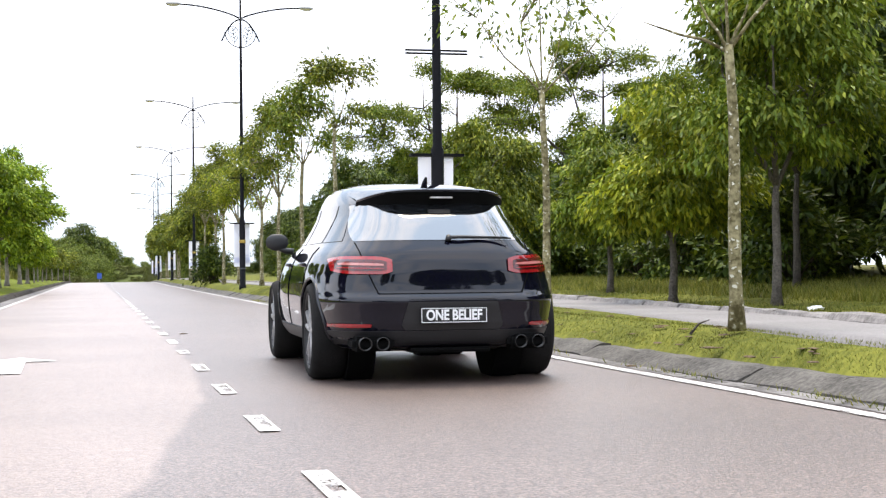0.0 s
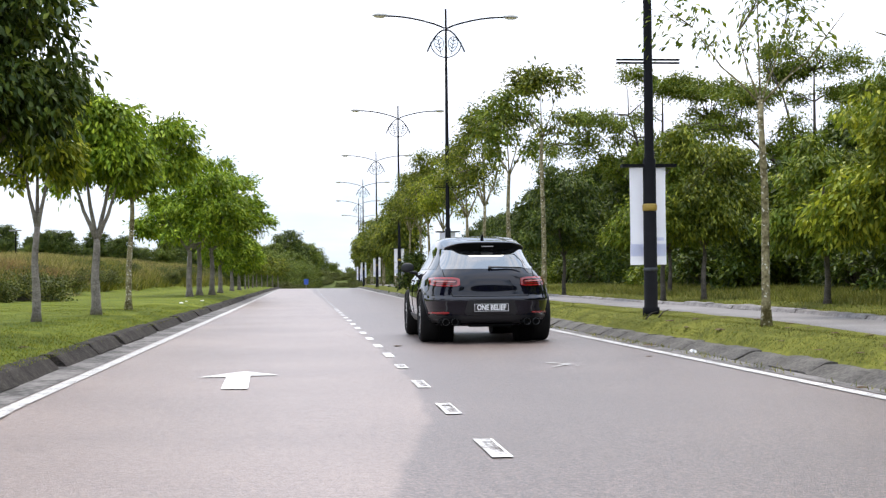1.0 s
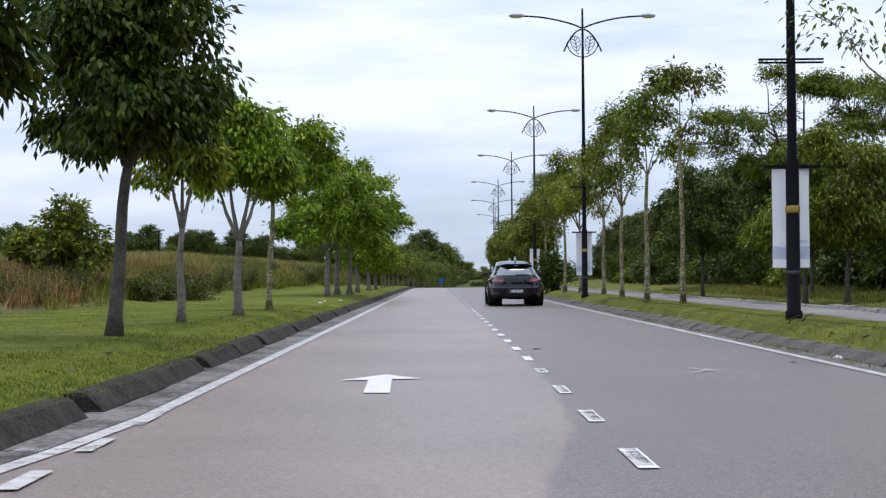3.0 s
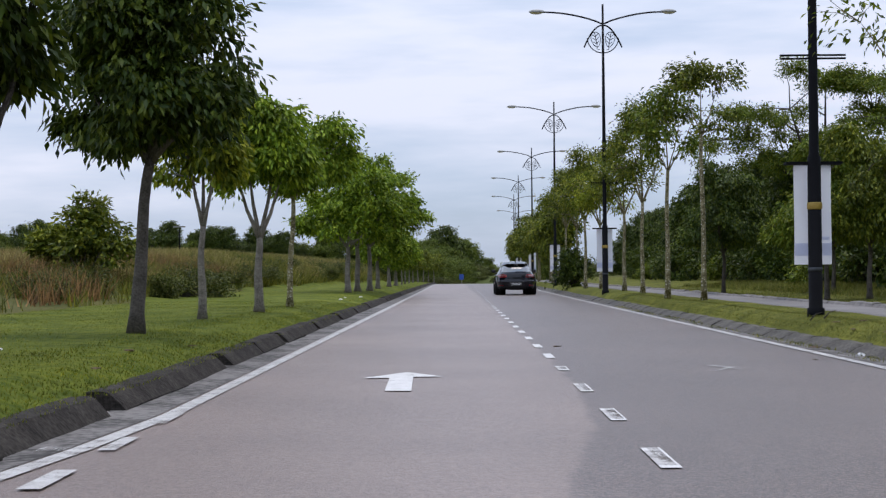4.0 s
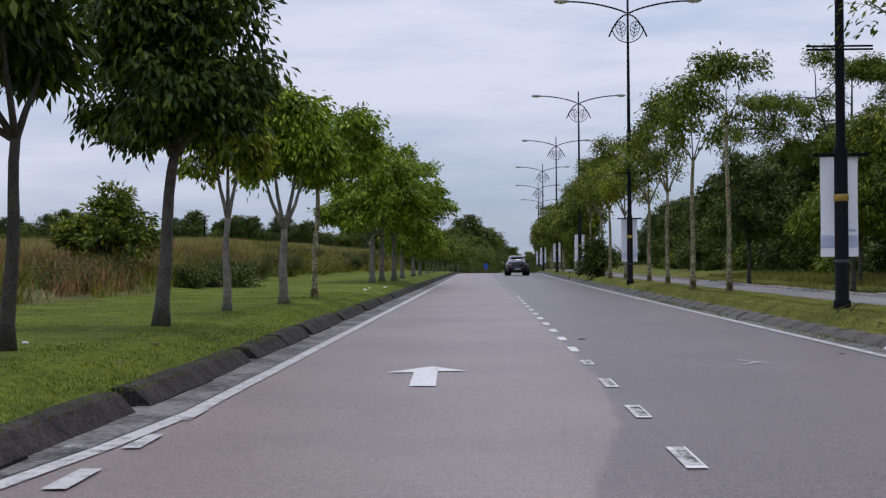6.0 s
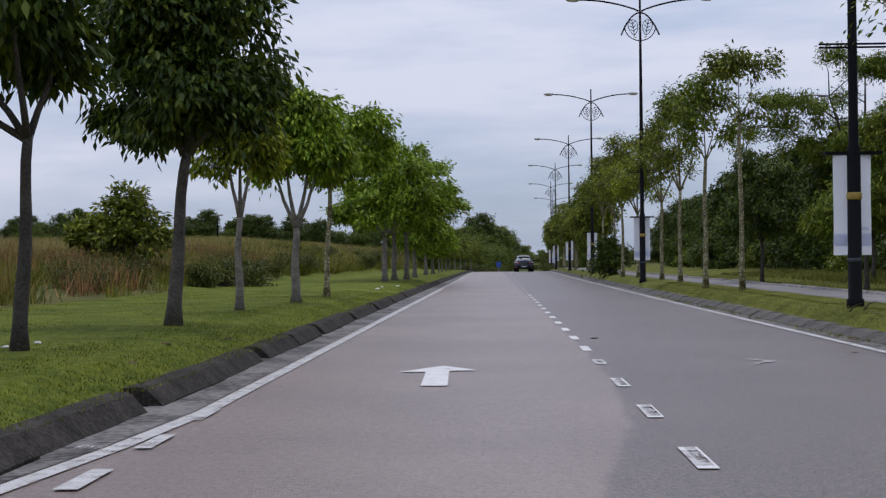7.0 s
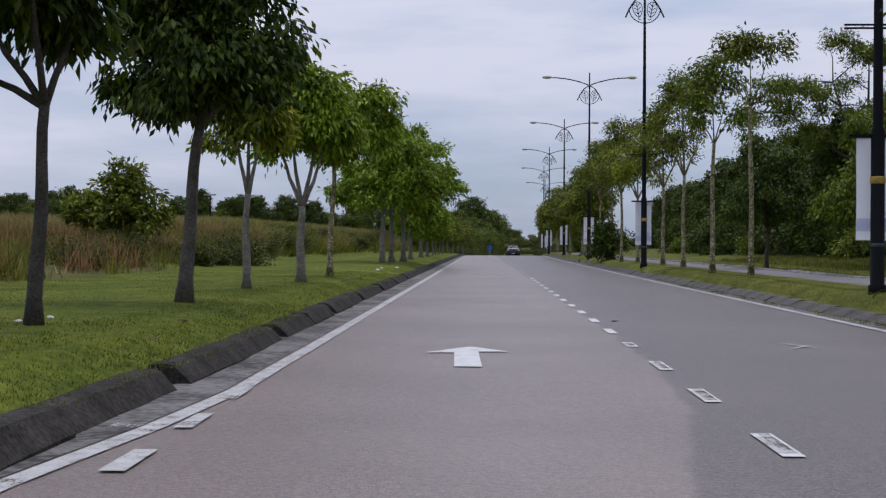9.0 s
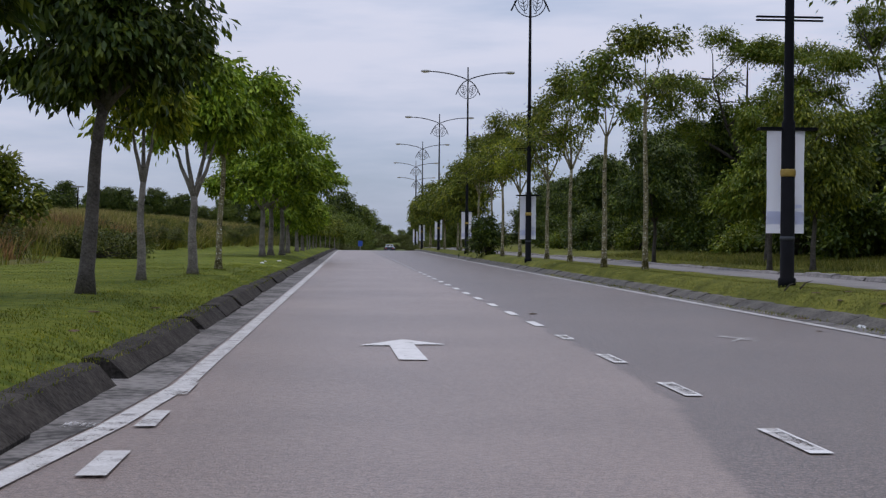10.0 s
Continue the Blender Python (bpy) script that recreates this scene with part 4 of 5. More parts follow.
# the field beyond the lawn
make_bush("bush", "tall ragged dark shrub in the field", -11.9, 45, [(0, 0, 1.2, 1.6, 1.3, 0.8), (0.3, 0, 1.9, 1.0, 1.0, 0.6), (0.25, 0, 2.5, 0.45, 0.5, 0.5), (-1.0, 0, 1.4, 0.7, 0.7, 0.5)], 900, 0.24, L_OLIVE, 94)
make_bush("bush", "tall grey-green shrub at the lawn's edge", -11.6, 26, [(0, 0, 1.2, 0.9, 0.9, 0.9), (-0.2, 0, 2.2, 0.6, 0.7, 0.8), (0.1, 0, 3.1, 0.4, 0.4, 0.5)], 800, 0.12, L_FAR, 95)
field_bush = make_bush("bush", "low green scrub in the field", -9.6, 48, [(0, 0, 0.35, 2.0, 1.2, 0.45), (1.0, 0, 0.5, 1.2, 0.9, 0.4), (-1.1, 0.2, 0.3, 0.9, 0.8, 0.5)], 1700, 0.12, L_SCRUB, 96)
for x, y, k in ((-12.4, 66, 0.6), (-15, 82, 0.8), (-14.5, 104, 0.8), (-11.6, 70, 0.55), (-12.2, 92, 0.75), (-11.0, 98, 0.6), (-10.2, 118, 0.8), (-8.6, 140, 0.8), (-9.8, 152, 0.9)):
    copy_thing(field_bush, pose(x, y, land_z(x, y) - 0.1, 0, 0, wr.uniform(0, 360)) @ Matrix.Scale(k, 4))
for i in range(46):
    y = 30 + 2.6 * i
    x = field_edge(y) - wr.uniform(0.6, 5.0)
    copy_thing(field_bush, pose(x, y, land_z(x, y) - 0.1, 0, 0, wr.uniform(0, 360)) @ Matrix.Scale(wr.uniform(0.45, 0.95), 4))
for i in range(-7, 84):
    x, y = -13 - 0.8 * i + wr.uniform(-1.2, 1.2), 150 + wr.uniform(-6, 10) - i * 0.25
    copy_thing(wood_b if i % 2 else wood_a, pose(x, y, land_z(x, y) - 1.0, 0, 0, wr.uniform(0, 360)) @ Matrix.Scale(wr.uniform(0.4, 0.78), 4))
# trees where the road drops away
er = random.Random(17)
for i in range(17):
    x, y = -18 + 2.6 * i + er.uniform(-1, 1), 286 + er.uniform(-10, 14)
    tall = 1.6 if -9 < x < 3.5 else 0.95
    copy_thing(wood_b if i % 3 else wood_a, pose(x, y, road_z(y) - 0.4, 0, 0, er.uniform(0, 360)) @ Matrix.Scale(tall * er.uniform(0.9, 1.12), 4))
for x, y, k in ((-7.2, 262, 1.35), (-4.6, 268, 1.5), (-2.2, 264, 1.3), (0.2, 272, 1.25)):
    copy_thing(wood_b, pose(x, y, road_z(y) - 0.2, 0, 0, 50 * x) @ Matrix.Scale(k, 4))
for i in range(22):
    y = 172 + i * 4.2
    x = left_x(y) - 3.4 + wr.uniform(-0.8, 0.8)
    copy_thing(wood_b, pose(x, y, road_z(y) - 0.2, 0, 0, wr.uniform(0, 360)) @ Matrix.Scale(wr.uniform(0.6, 0.95), 4))
    x = right_x(y) + 5.5 + wr.uniform(-0.8, 0.8)
    copy_thing(wood_b, pose(x, y, road_z(y) - 0.2, 0, 0, wr.uniform(0, 360)) @ Matrix.Scale(wr.uniform(0.8, 1.0), 4))
for i in range(34):
    y = 168 + 2.6 * i
    for x in (right_x(y) + 1.6 + wr.uniform(-0.3, 1.2), left_x(y) - 1.6 - wr.uniform(0, 1.0)):
        copy_thing(field_bush, pose(x, y, road_z(y) + 0.1, 0, 0, wr.uniform(0, 360)) @ Matrix.Scale(wr.uniform(0.6, 1.0), 4))
for i in range(40):
    x, y = -20 + 1.3 * i, 262 + wr.uniform(-3, 14)
    copy_thing(field_bush, pose(x, y, road_z(y) + 0.4 + 3.2 * min(1, max(0, (y - 258) / 22)), 0, 0, wr.uniform(0, 360)) @ Matrix.Scale(wr.uniform(1.0, 1.8), 4))
hv, hf = sheet(lambda y: [-40 + 3 * i for i in range(34)], [256, 262, 270, 280, 294, 324], lambda x, y: road_z(y) + 0.5 + 3.6 * min(1, max(0, (y - 258) / 22)) * (0.8 + 0.3 * noise.noise((x * 0.1, y * 0.1, 1))))
tagged(new("embankment", mesh_of("embankment", hv, hf, M_HILL, True)), "green grassed embankment closing the view along the road", "embankment", kind="structure")


def blades(name, label, area, n, h0, h1, wide, leaf, seed, lean=0.35, clump=0.0, dens=None, lift=0.0):
    """Single blades of grass over a stretch of ground, as one object."""
    rng = np.random.default_rng(seed)
    x0, x1, y0, y1 = area
    x, y = rng.uniform(x0, x1, n), y0 + (y1 - y0) * rng.uniform(0, 1, n) ** 1.5
    if clump:
        keep = np.array([noise.noise((a * clump, b * clump * 0.6, seed)) for a, b in zip(x, y)]) > rng.uniform(-0.3, 0.22, n)
        x, y = x[keep], y[keep]
    if dens:
        keep = np.array([dens(a, b) for a, b in zip(x, y)])
        x, y = x[keep], y[keep]
    z = np.array([land_z(a, b) for a, b in zip(x, y)])
    n = len(x)
    h = rng.uniform(h0, h1, n)
    a = rng.uniform(0, 2 * math.pi, n)
    base = np.stack([x, y, z - 0.01 + lift], 1)
    s = np.stack([np.cos(a), np.sin(a), np.zeros(n)], 1) * (wide * rng.uniform(0.6, 1.3, n))[:, None]
    tip = base + np.stack([rng.normal(0, lean, n) * h, rng.normal(0, lean, n) * h, h], 1)
    v = np.stack([base - s, base + s, tip], 1).reshape(-1, 3)
    return tagged(new(name, fast_mesh(name, v, np.arange(3 * n).reshape(-1, 3), leaf)), label, "grass", kind="stuff")


blades("lawn_blades", "short mown green grass of the lawn", (-9.2, -2.45, 2, 40), 110000, 0.012, 0.032, 0.0045, L_GRASS, 1)
blades("verge_blades", "short patchy grass of the verge by the kerb", (4.75, 6.6, 2, 45), 110000, 0.008, 0.026, 0.0035, L_VERGE, 2, dens=lambda a, b: kerb_r(b) + 0.3 < a < path_x(b) - 0.02)
blades("far_verge_blades", "green grass beyond the footpath", (7.0, 12.0, 5, 60), 70000, 0.02, 0.06, 0.008, L_VERGE, 3, dens=lambda a, b: a > path_x(b) + 1.28)
blades("tall_dry_grass", "tall dry brown grass of the field", (-26, -8.3, 12, 75), 80000, 0.3, 0.95, 0.016, L_REED, 4, 0.4, 0.3, dens=lambda a, b: a < field_edge(b) - 0.5)
blades("tall_green_grass", "tall green weeds of the field", (-26, -8.2, 8, 120), 170000, 0.2, 0.7, 0.018, L_WEED, 5, 0.4, 0.35, dens=lambda a, b: a < field_edge(b))
for gx, gy in ((kerb_l(8.2) - 0.03, 8.2), (kerb_l(13.55) - 0.04, 13.55), (kerb_l(8.35) + 0.03, 8.35)):
    make_bush("weed_tuft", "small green weed tuft in a kerb joint", gx, gy, [(0, 0, 0.03, 0.07, 0.12, 0.03)], 16, 0.045, L_WEED, int(gy), "weed", spread=0.03)
blades("gutter_weeds", "dry weeds growing in the gutter", (4.5, 5.1, 3, 40), 9000, 0.02, 0.075, 0.006, L_WEED, 7, 0.5, 0.9, dens=lambda a, b: right_x(b) + 0.12 < a < kerb_r(b) + 0.02, lift=0.12)
blades("mound_weeds", "tall olive weeds over the field's mound", (-34, -9.5, 45, 135), 80000, 0.25, 0.7, 0.03, L_WEED, 8, 0.45, 0.16, dens=lambda a, b: a < field_edge(b))
blades("mound_dry_grass", "tall straw-coloured grass over the field's mound", (-34, -9.5, 45, 135), 110000, 0.4, 1.0, 0.025, L_STRAW, 9, 0.4, 0.13, dens=lambda a, b: a < field_edge(b) - 0.3)
blades("mound_weeds", "olive and straw weeds over the far end of the mound", (-26, -5.5, 80, 172), 90000, 0.35, 0.9, 0.04, L_WEED, 10, 0.45, dens=lambda a, b: a < field_edge(b))
blades("mound_dry_grass", "tall straw-coloured grass over the far end of the mound", (-26, -5.5, 80, 172), 50000, 0.4, 1.0, 0.035, L_STRAW, 11, 0.4, 0.2, dens=lambda a, b: a < field_edge(b) - 0.3)
blades("lawn_tufts", "longer tufts standing out of the mown lawn", (-10.5, -2.45, 8, 95), 30000, 0.014, 0.036, 0.008, L_GRASS, 12, 0.5, 0.5, dens=lambda a, b: field_edge(b) < a < left_x(b) - 0.5)
blades("wood_edge_grass", "long pale green grass at the wood's edge", (9.6, 12.8, 14, 60), 36000, 0.05, 0.18, 0.011, L_VERGE, 6, 0.4)


# ---- street lamps ----
def iron_leaf(s, turn):
    """A wrought leaf: outline, midrib, veins and a curled stem."""
    lines = []
    c, n = Vector((s * 0.25, 0, 9.03)), Matrix.Rotation(turn, 3, "Y")

    def at(u, v):
        return c + n @ Vector((u, 0, v))
    lines.append([at(0.165 * math.sin(a) * (1 - 0.25 * math.cos(a)), 0.27 * -math.cos(a)) for a in [2 * math.pi * i / 24 for i in range(25)]])
    lines.append([at(0.0, 0.27 - 0.54 * i / 5) for i in range(6)] + [at(s * 0.03, -0.33), at(s * 0.0, -0.37), at(-s * 0.06, -0.37)])
    for v in (-0.16, -0.03, 0.1):
        for w in (-1, 1):
            lines.append([at(0, v), at(w * 0.07, v + 0.07), at(w * 0.125 * (1 - 0.5 * abs(v)), v + 0.1)])
    return merge([tube(q, 0.013, 5) for q in lines])


def street_lamp():
    top = tagged(new("street_lamp"), "tall black twin-arm street lamp with leaf ornament and white banner", "street lamp", "street lamps along the verge")
    child("post", mesh_of("post", *tube([(0, 0, -0.1), (0, 0, 0.06), (0, 0, 0.07), (0, 0, 2.35), (0, 0, 2.4), (0, 0, 6.0), (0, 0, 10.3)], [0.13, 0.13, 0.105, 0.1, 0.075, 0.06, 0.035], 20), M_POLE, True), top)
    for s in (-1, 1):
        pts = [(s * (0.05 + 2.1 * t), 0, 9.6 + 0.42 * math.sin(t * math.pi * 0.5) ** 0.8) for t in [i / 12 for i in range(13)]]
        child("arm", mesh_of("arm", *tube(pts, 0.03, 8), M_POLE, True), top)
        bm = bmesh.new()
        bmesh.ops.create_uvsphere(bm, u_segments=16, v_segments=8, radius=1)
        for v in bm.verts:
            v.co = (s * 2.36 + v.co.x * 0.3, v.co.y * 0.13, 10.03 + max(v.co.z, -0.25) * 0.09)
        head = part("lamp_head", bm, M_LAMP, top, "grey lamp housing")
        bm = bmesh.new()
        bmesh.ops.create_uvsphere(bm, u_segments=14, v_segments=6, radius=1)
        for v in bm.verts:
            v.co = (s * 2.38 + v.co.x * 0.24, v.co.y * 0.1, 10.01 + min(v.co.z, 0.2) * 0.07)
        part("lens", bm, M_LENS, head, "yellowed lamp lens")
        pts = [(s * 0.68 * t ** 0.8, 0, 9.55 - 0.8 * t ** 1.6) for t in [i / 12 for i in range(13)]]
        child("ornament_arm", mesh_of("ornament_arm", *tube(pts, 0.028, 7), M_POLE, True), top)
        child("iron_leaf", mesh_of("iron_leaf", *iron_leaf(s, s * 0.18), M_POLE, True), top, "thin wrought iron leaf")
    child("ornament_ring", mesh_of("ornament_ring", *tube([(0.56 * math.sin(a), 0, 9.1 - 0.55 * math.cos(a)) for a in [-1.55 + 3.1 * i / 24 for i in range(25)]], 0.018, 6), M_POLE, True), top)
    for z, half, thick in ((3.85, 0.5, 0.025), (3.9, 0.5, 0.025), (2.245, 0.43, 0.045)):
        bm = bmesh.new()
        box(bm, -half, half, -0.03, 0.03 if half > 0.45 else 0.15, z, z + thick, 0.004)
        part("banner_bracket", bm, M_POLE, top)
    bm = bmesh.new()
    bmesh.ops.create_grid(bm, x_segments=10, y_segments=24, size=0.5)
    for v in bm.verts:
        x, z = v.co.x * 0.57, v.co.y * 1.55
        v.co = (x, 0.13 + 0.015 * math.sin(7 * x + 3 * z) + 0.012 * math.sin(4.3 * z), 1.5 + z)
    ban = part("banner", bm, M_CLOTH, top, "white cloth banner with faint blue print")
    for z0, z1, x0, x1 in ((0.86, 1.05, -0.28, 0.28), (1.1, 1.15, 0.11, 0.25)):
        vs = []
        for z in np.linspace(z0, z1, 5):
            for x in np.linspace(x0, x1, 9):
                vs.append((x, 0.124 + 0.015 * math.sin(7 * x + 3 * (z - 1.5)) + 0.012 * math.sin(4.3 * (z - 1.5)), z))
        fs = [(r * 9 + c, r * 9 + c + 1, r * 9 + c + 10, r * 9 + c + 9) for r in range(4) for c in range(8)]
        child("print", mesh_of("print", vs, fs, M_PRINT), ban, "faint pale blue printed band")
    child("strap", mesh_of("strap", *tube([(0, 0, 1.56), (0, 0, 1.58), (0, 0, 1.65), (0, 0, 1.67)], [0.104, 0.114, 0.114, 0.104], 20), M_STRAP, True), top, "yellow strap round the post")
    child("tie", mesh_of("tie", *tube([(0, 0, 0.62), (0, 0, 0.65), (0, 0, 0.68)], [0.106, 0.115, 0.106], 16), M_TIE, True), top, "dark cloth tie round the post")
    return top


lamp = street_lamp()
LAMPS = [(5.53, 20.1), (5.45, 50.4), (5.76, 80.7), (6.1, 111.0), (6.4, 141.3), (7.2, 171.6), (8.7, 201.9)]
lamp.matrix_basis = pose(*LAMPS[0], land_z(*LAMPS[0]) + 0.04)
for q in LAMPS[1:]:
    copy_thing(lamp, pose(*q, land_z(*q) + 0.04, 0, 0, 2))


# ---- the car ----
# height: tail, nose, half width, roundness of the tail's corners
SHELL = [(0.235, -0.70, 3.30, 0.80, 4.0), (0.27, -0.82, 3.48, 0.87, 4.2), (0.33, -0.885, 3.56, 0.915, 4.5), (0.42, -0.925, 3.60, 0.94, 4.6), (0.52, -0.945, 3.60, 0.955, 4.6),
         (0.60, -0.968, 3.59, 0.962, 4.6), (0.632, -0.95, 3.57, 0.962, 4.6), (0.652, -0.905, 3.56, 0.961, 4.6), (0.72, -0.897, 3.52, 0.958, 4.4), (0.80, -0.895, 3.44, 0.945, 4.2), (0.88, -0.885, 3.30, 0.92, 4.0),
         (0.94, -0.868, 3.05, 0.885, 3.9), (0.985, -0.835, 2.72, 0.845, 3.8), (1.02, -0.805, 2.48, 0.81, 3.8), (1.08, -0.755, 2.32, 0.77, 3.7), (1.16, -0.685, 2.14, 0.725, 3.7), (1.24, -0.60, 1.98, 0.685, 3.7),
         (1.32, -0.47, 1.83, 0.662, 3.9), (1.37, -0.31, 1.74, 0.645, 4.0), (1.42, -0.09, 1.62, 0.62, 4.0), (1.46, 0.11, 1.48, 0.585, 3.9), (1.49, 0.33, 1.28, 0.525, 3.6), (1.508, 0.55, 1.1, 0.43, 3.2), (1.518, 0.78, 0.95, 0.18, 2.6)]


def shell_row(z):
    zs = [r[0] for r in SHELL]
    return [float(np.interp(z, zs, [r[i] for r in SHELL])) for i in range(1, 5)]


def shell_point(a, z, out=0.0):
    """A point of the body; a runs from 0 at the right round the tail (a = -pi/2) and the nose (pi/2)."""
    tail, nose, half, power = shell_row(z)
    c, s = math.cos(a), math.sin(a)
    p = power if s < 0 else 3.0
    mid = 1.3
    x = (half * 0.968 + out) * math.copysign(abs(c) ** (2 / p), c)
    y = mid + ((nose - mid + out) if s > 0 else (mid - tail + out)) * math.copysign(abs(s) ** (2 / p), s)
    return (x, y, z)


def tail_angle(x, z):
    """The angle at which the body's tail side lies at this x."""
    tail, nose, half, power = shell_row(z)
    c = math.copysign(min(abs(x) / (half * 0.968), 1) ** (power / 2), x)
    return -math.acos(max(-1, min(1, c)))


def side_angle(y, z, sign):
    tail, nose, half, power = shell_row(z)
    p = power if y < 1.3 else 3.0
    q = abs(y - 1.3) / ((nose - 1.3) if y > 1.3 else (1.3 - tail))
    s = math.copysign(min(q, 1) ** (p / 2), y - 1.3)
    a = math.asin(max(-1, min(1, s)))
    return a if sign > 0 else math.pi - a


def patch(corners_at, nu, nv, out, thick=0.0):
    """A skin that lies on the body: corners_at(u, v) gives (angle, height)."""
    vs, fs = [], []
    for j in range(nv + 1):
        for i in range(nu + 1):
            a, z = corners_at(i / nu, j / nv)
            vs.append(shell_point(a, z, out))
    for j in range(nv):
        for i in range(nu):
            k = j * (nu + 1) + i
            fs.append((k, k + 1, k + nu + 2, k + nu + 1))
    return vs, fs


def skin(name, fn, nu, nv, out, material, parent, label=""):
    v, f = patch(fn, nu, nv, out)
    bm = bmesh.new()
    bv = [bm.verts.new(q) for q in v]
    for q in f:
        bm.faces.new([bv[i] for i in q])
    bmesh.ops.recalc_face_normals(bm, faces=bm.faces[:])
    bmesh.ops.solidify(bm, geom=bm.faces[:], thickness=0.006)
    return part(name, bm, material, parent, label)


def wheel_meshes():
    R, W = 0.365, 0.285
    tyre = []
    prof = [(0.287, -W / 2 + 0.02), (0.312, -W / 2), (0.345, -W / 2 + 0.015), (R, -W / 2 + 0.05), (R, W / 2 - 0.05), (0.345, W / 2 - 0.015), (0.312, W / 2), (0.287, W / 2 - 0.02)]
    n = 48
    vs = [(x, r * math.cos(2 * math.pi * k / n), r * math.sin(2 * math.pi * k / n)) for k in range(n) for r, x in prof]
    m = len(prof)
    fs = [(k * m + i, k * m + i + 1, ((k + 1) % n) * m + i + 1, ((k + 1) % n) * m + i) for k in range(n) for i in range(m - 1)]
    tyre = mesh_of("tyre", vs, fs, M_RUBBER, True)
    prof = [(0.29, -0.12), (0.292, 0.115), (0.285, 0.13), (0.275, 0.115), (0.262, 0.03), (0.06, 0.0)]
    m = len(prof)
    vs = [(x, r * math.cos(2 * math.pi * k / n), r * math.sin(2 * math.pi * k / n)) for k in range(n) for r, x in prof]
    fs = [(k * m + i, k * m + i + 1, ((k + 1) % n) * m + i + 1, ((k + 1) % n) * m + i) for k in range(n) for i in range(m - 1)]
    barrel = mesh_of("rim", vs, fs, M_BARREL, True)
    bm = bmesh.new()
    for k in range(10):
        b = bmesh.new()
        box(b, 0.085, 0.122, -0.017, 0.017, 0.03, 0.278, 0.006)
        bmesh.ops.rotate(b, verts=b.verts[:], cent=(0, 0, 0), matrix=Matrix.Rotation(2 * math.pi * (k // 2) / 5 + (0.2 if k % 2 else -0.2), 3, "X"))
        me = bpy.data.meshes.new("t")
        b.to_mesh(me)
        b.free()
        bm.from_mesh(me)
    b = bmesh.new()
    bmesh.ops.create_cone(b, cap_ends=True, segments=20, radius1=0.065, radius2=0.055, depth=0.05, matrix=Matrix.Translation((0.09, 0, 0)) @ Matrix.Rotation(math.pi / 2, 4, "Y"))
    me = bpy.data.meshes.new("t")
    b.to_mesh(me)
    b.free()
    bm.from_mesh(me)
    spokes = bpy.data.meshes.new("spoke_star")
    bm.to_mesh(spokes)
    bm.free()
    spokes.materials.append(M_RIM)
    return tyre, barrel, spokes


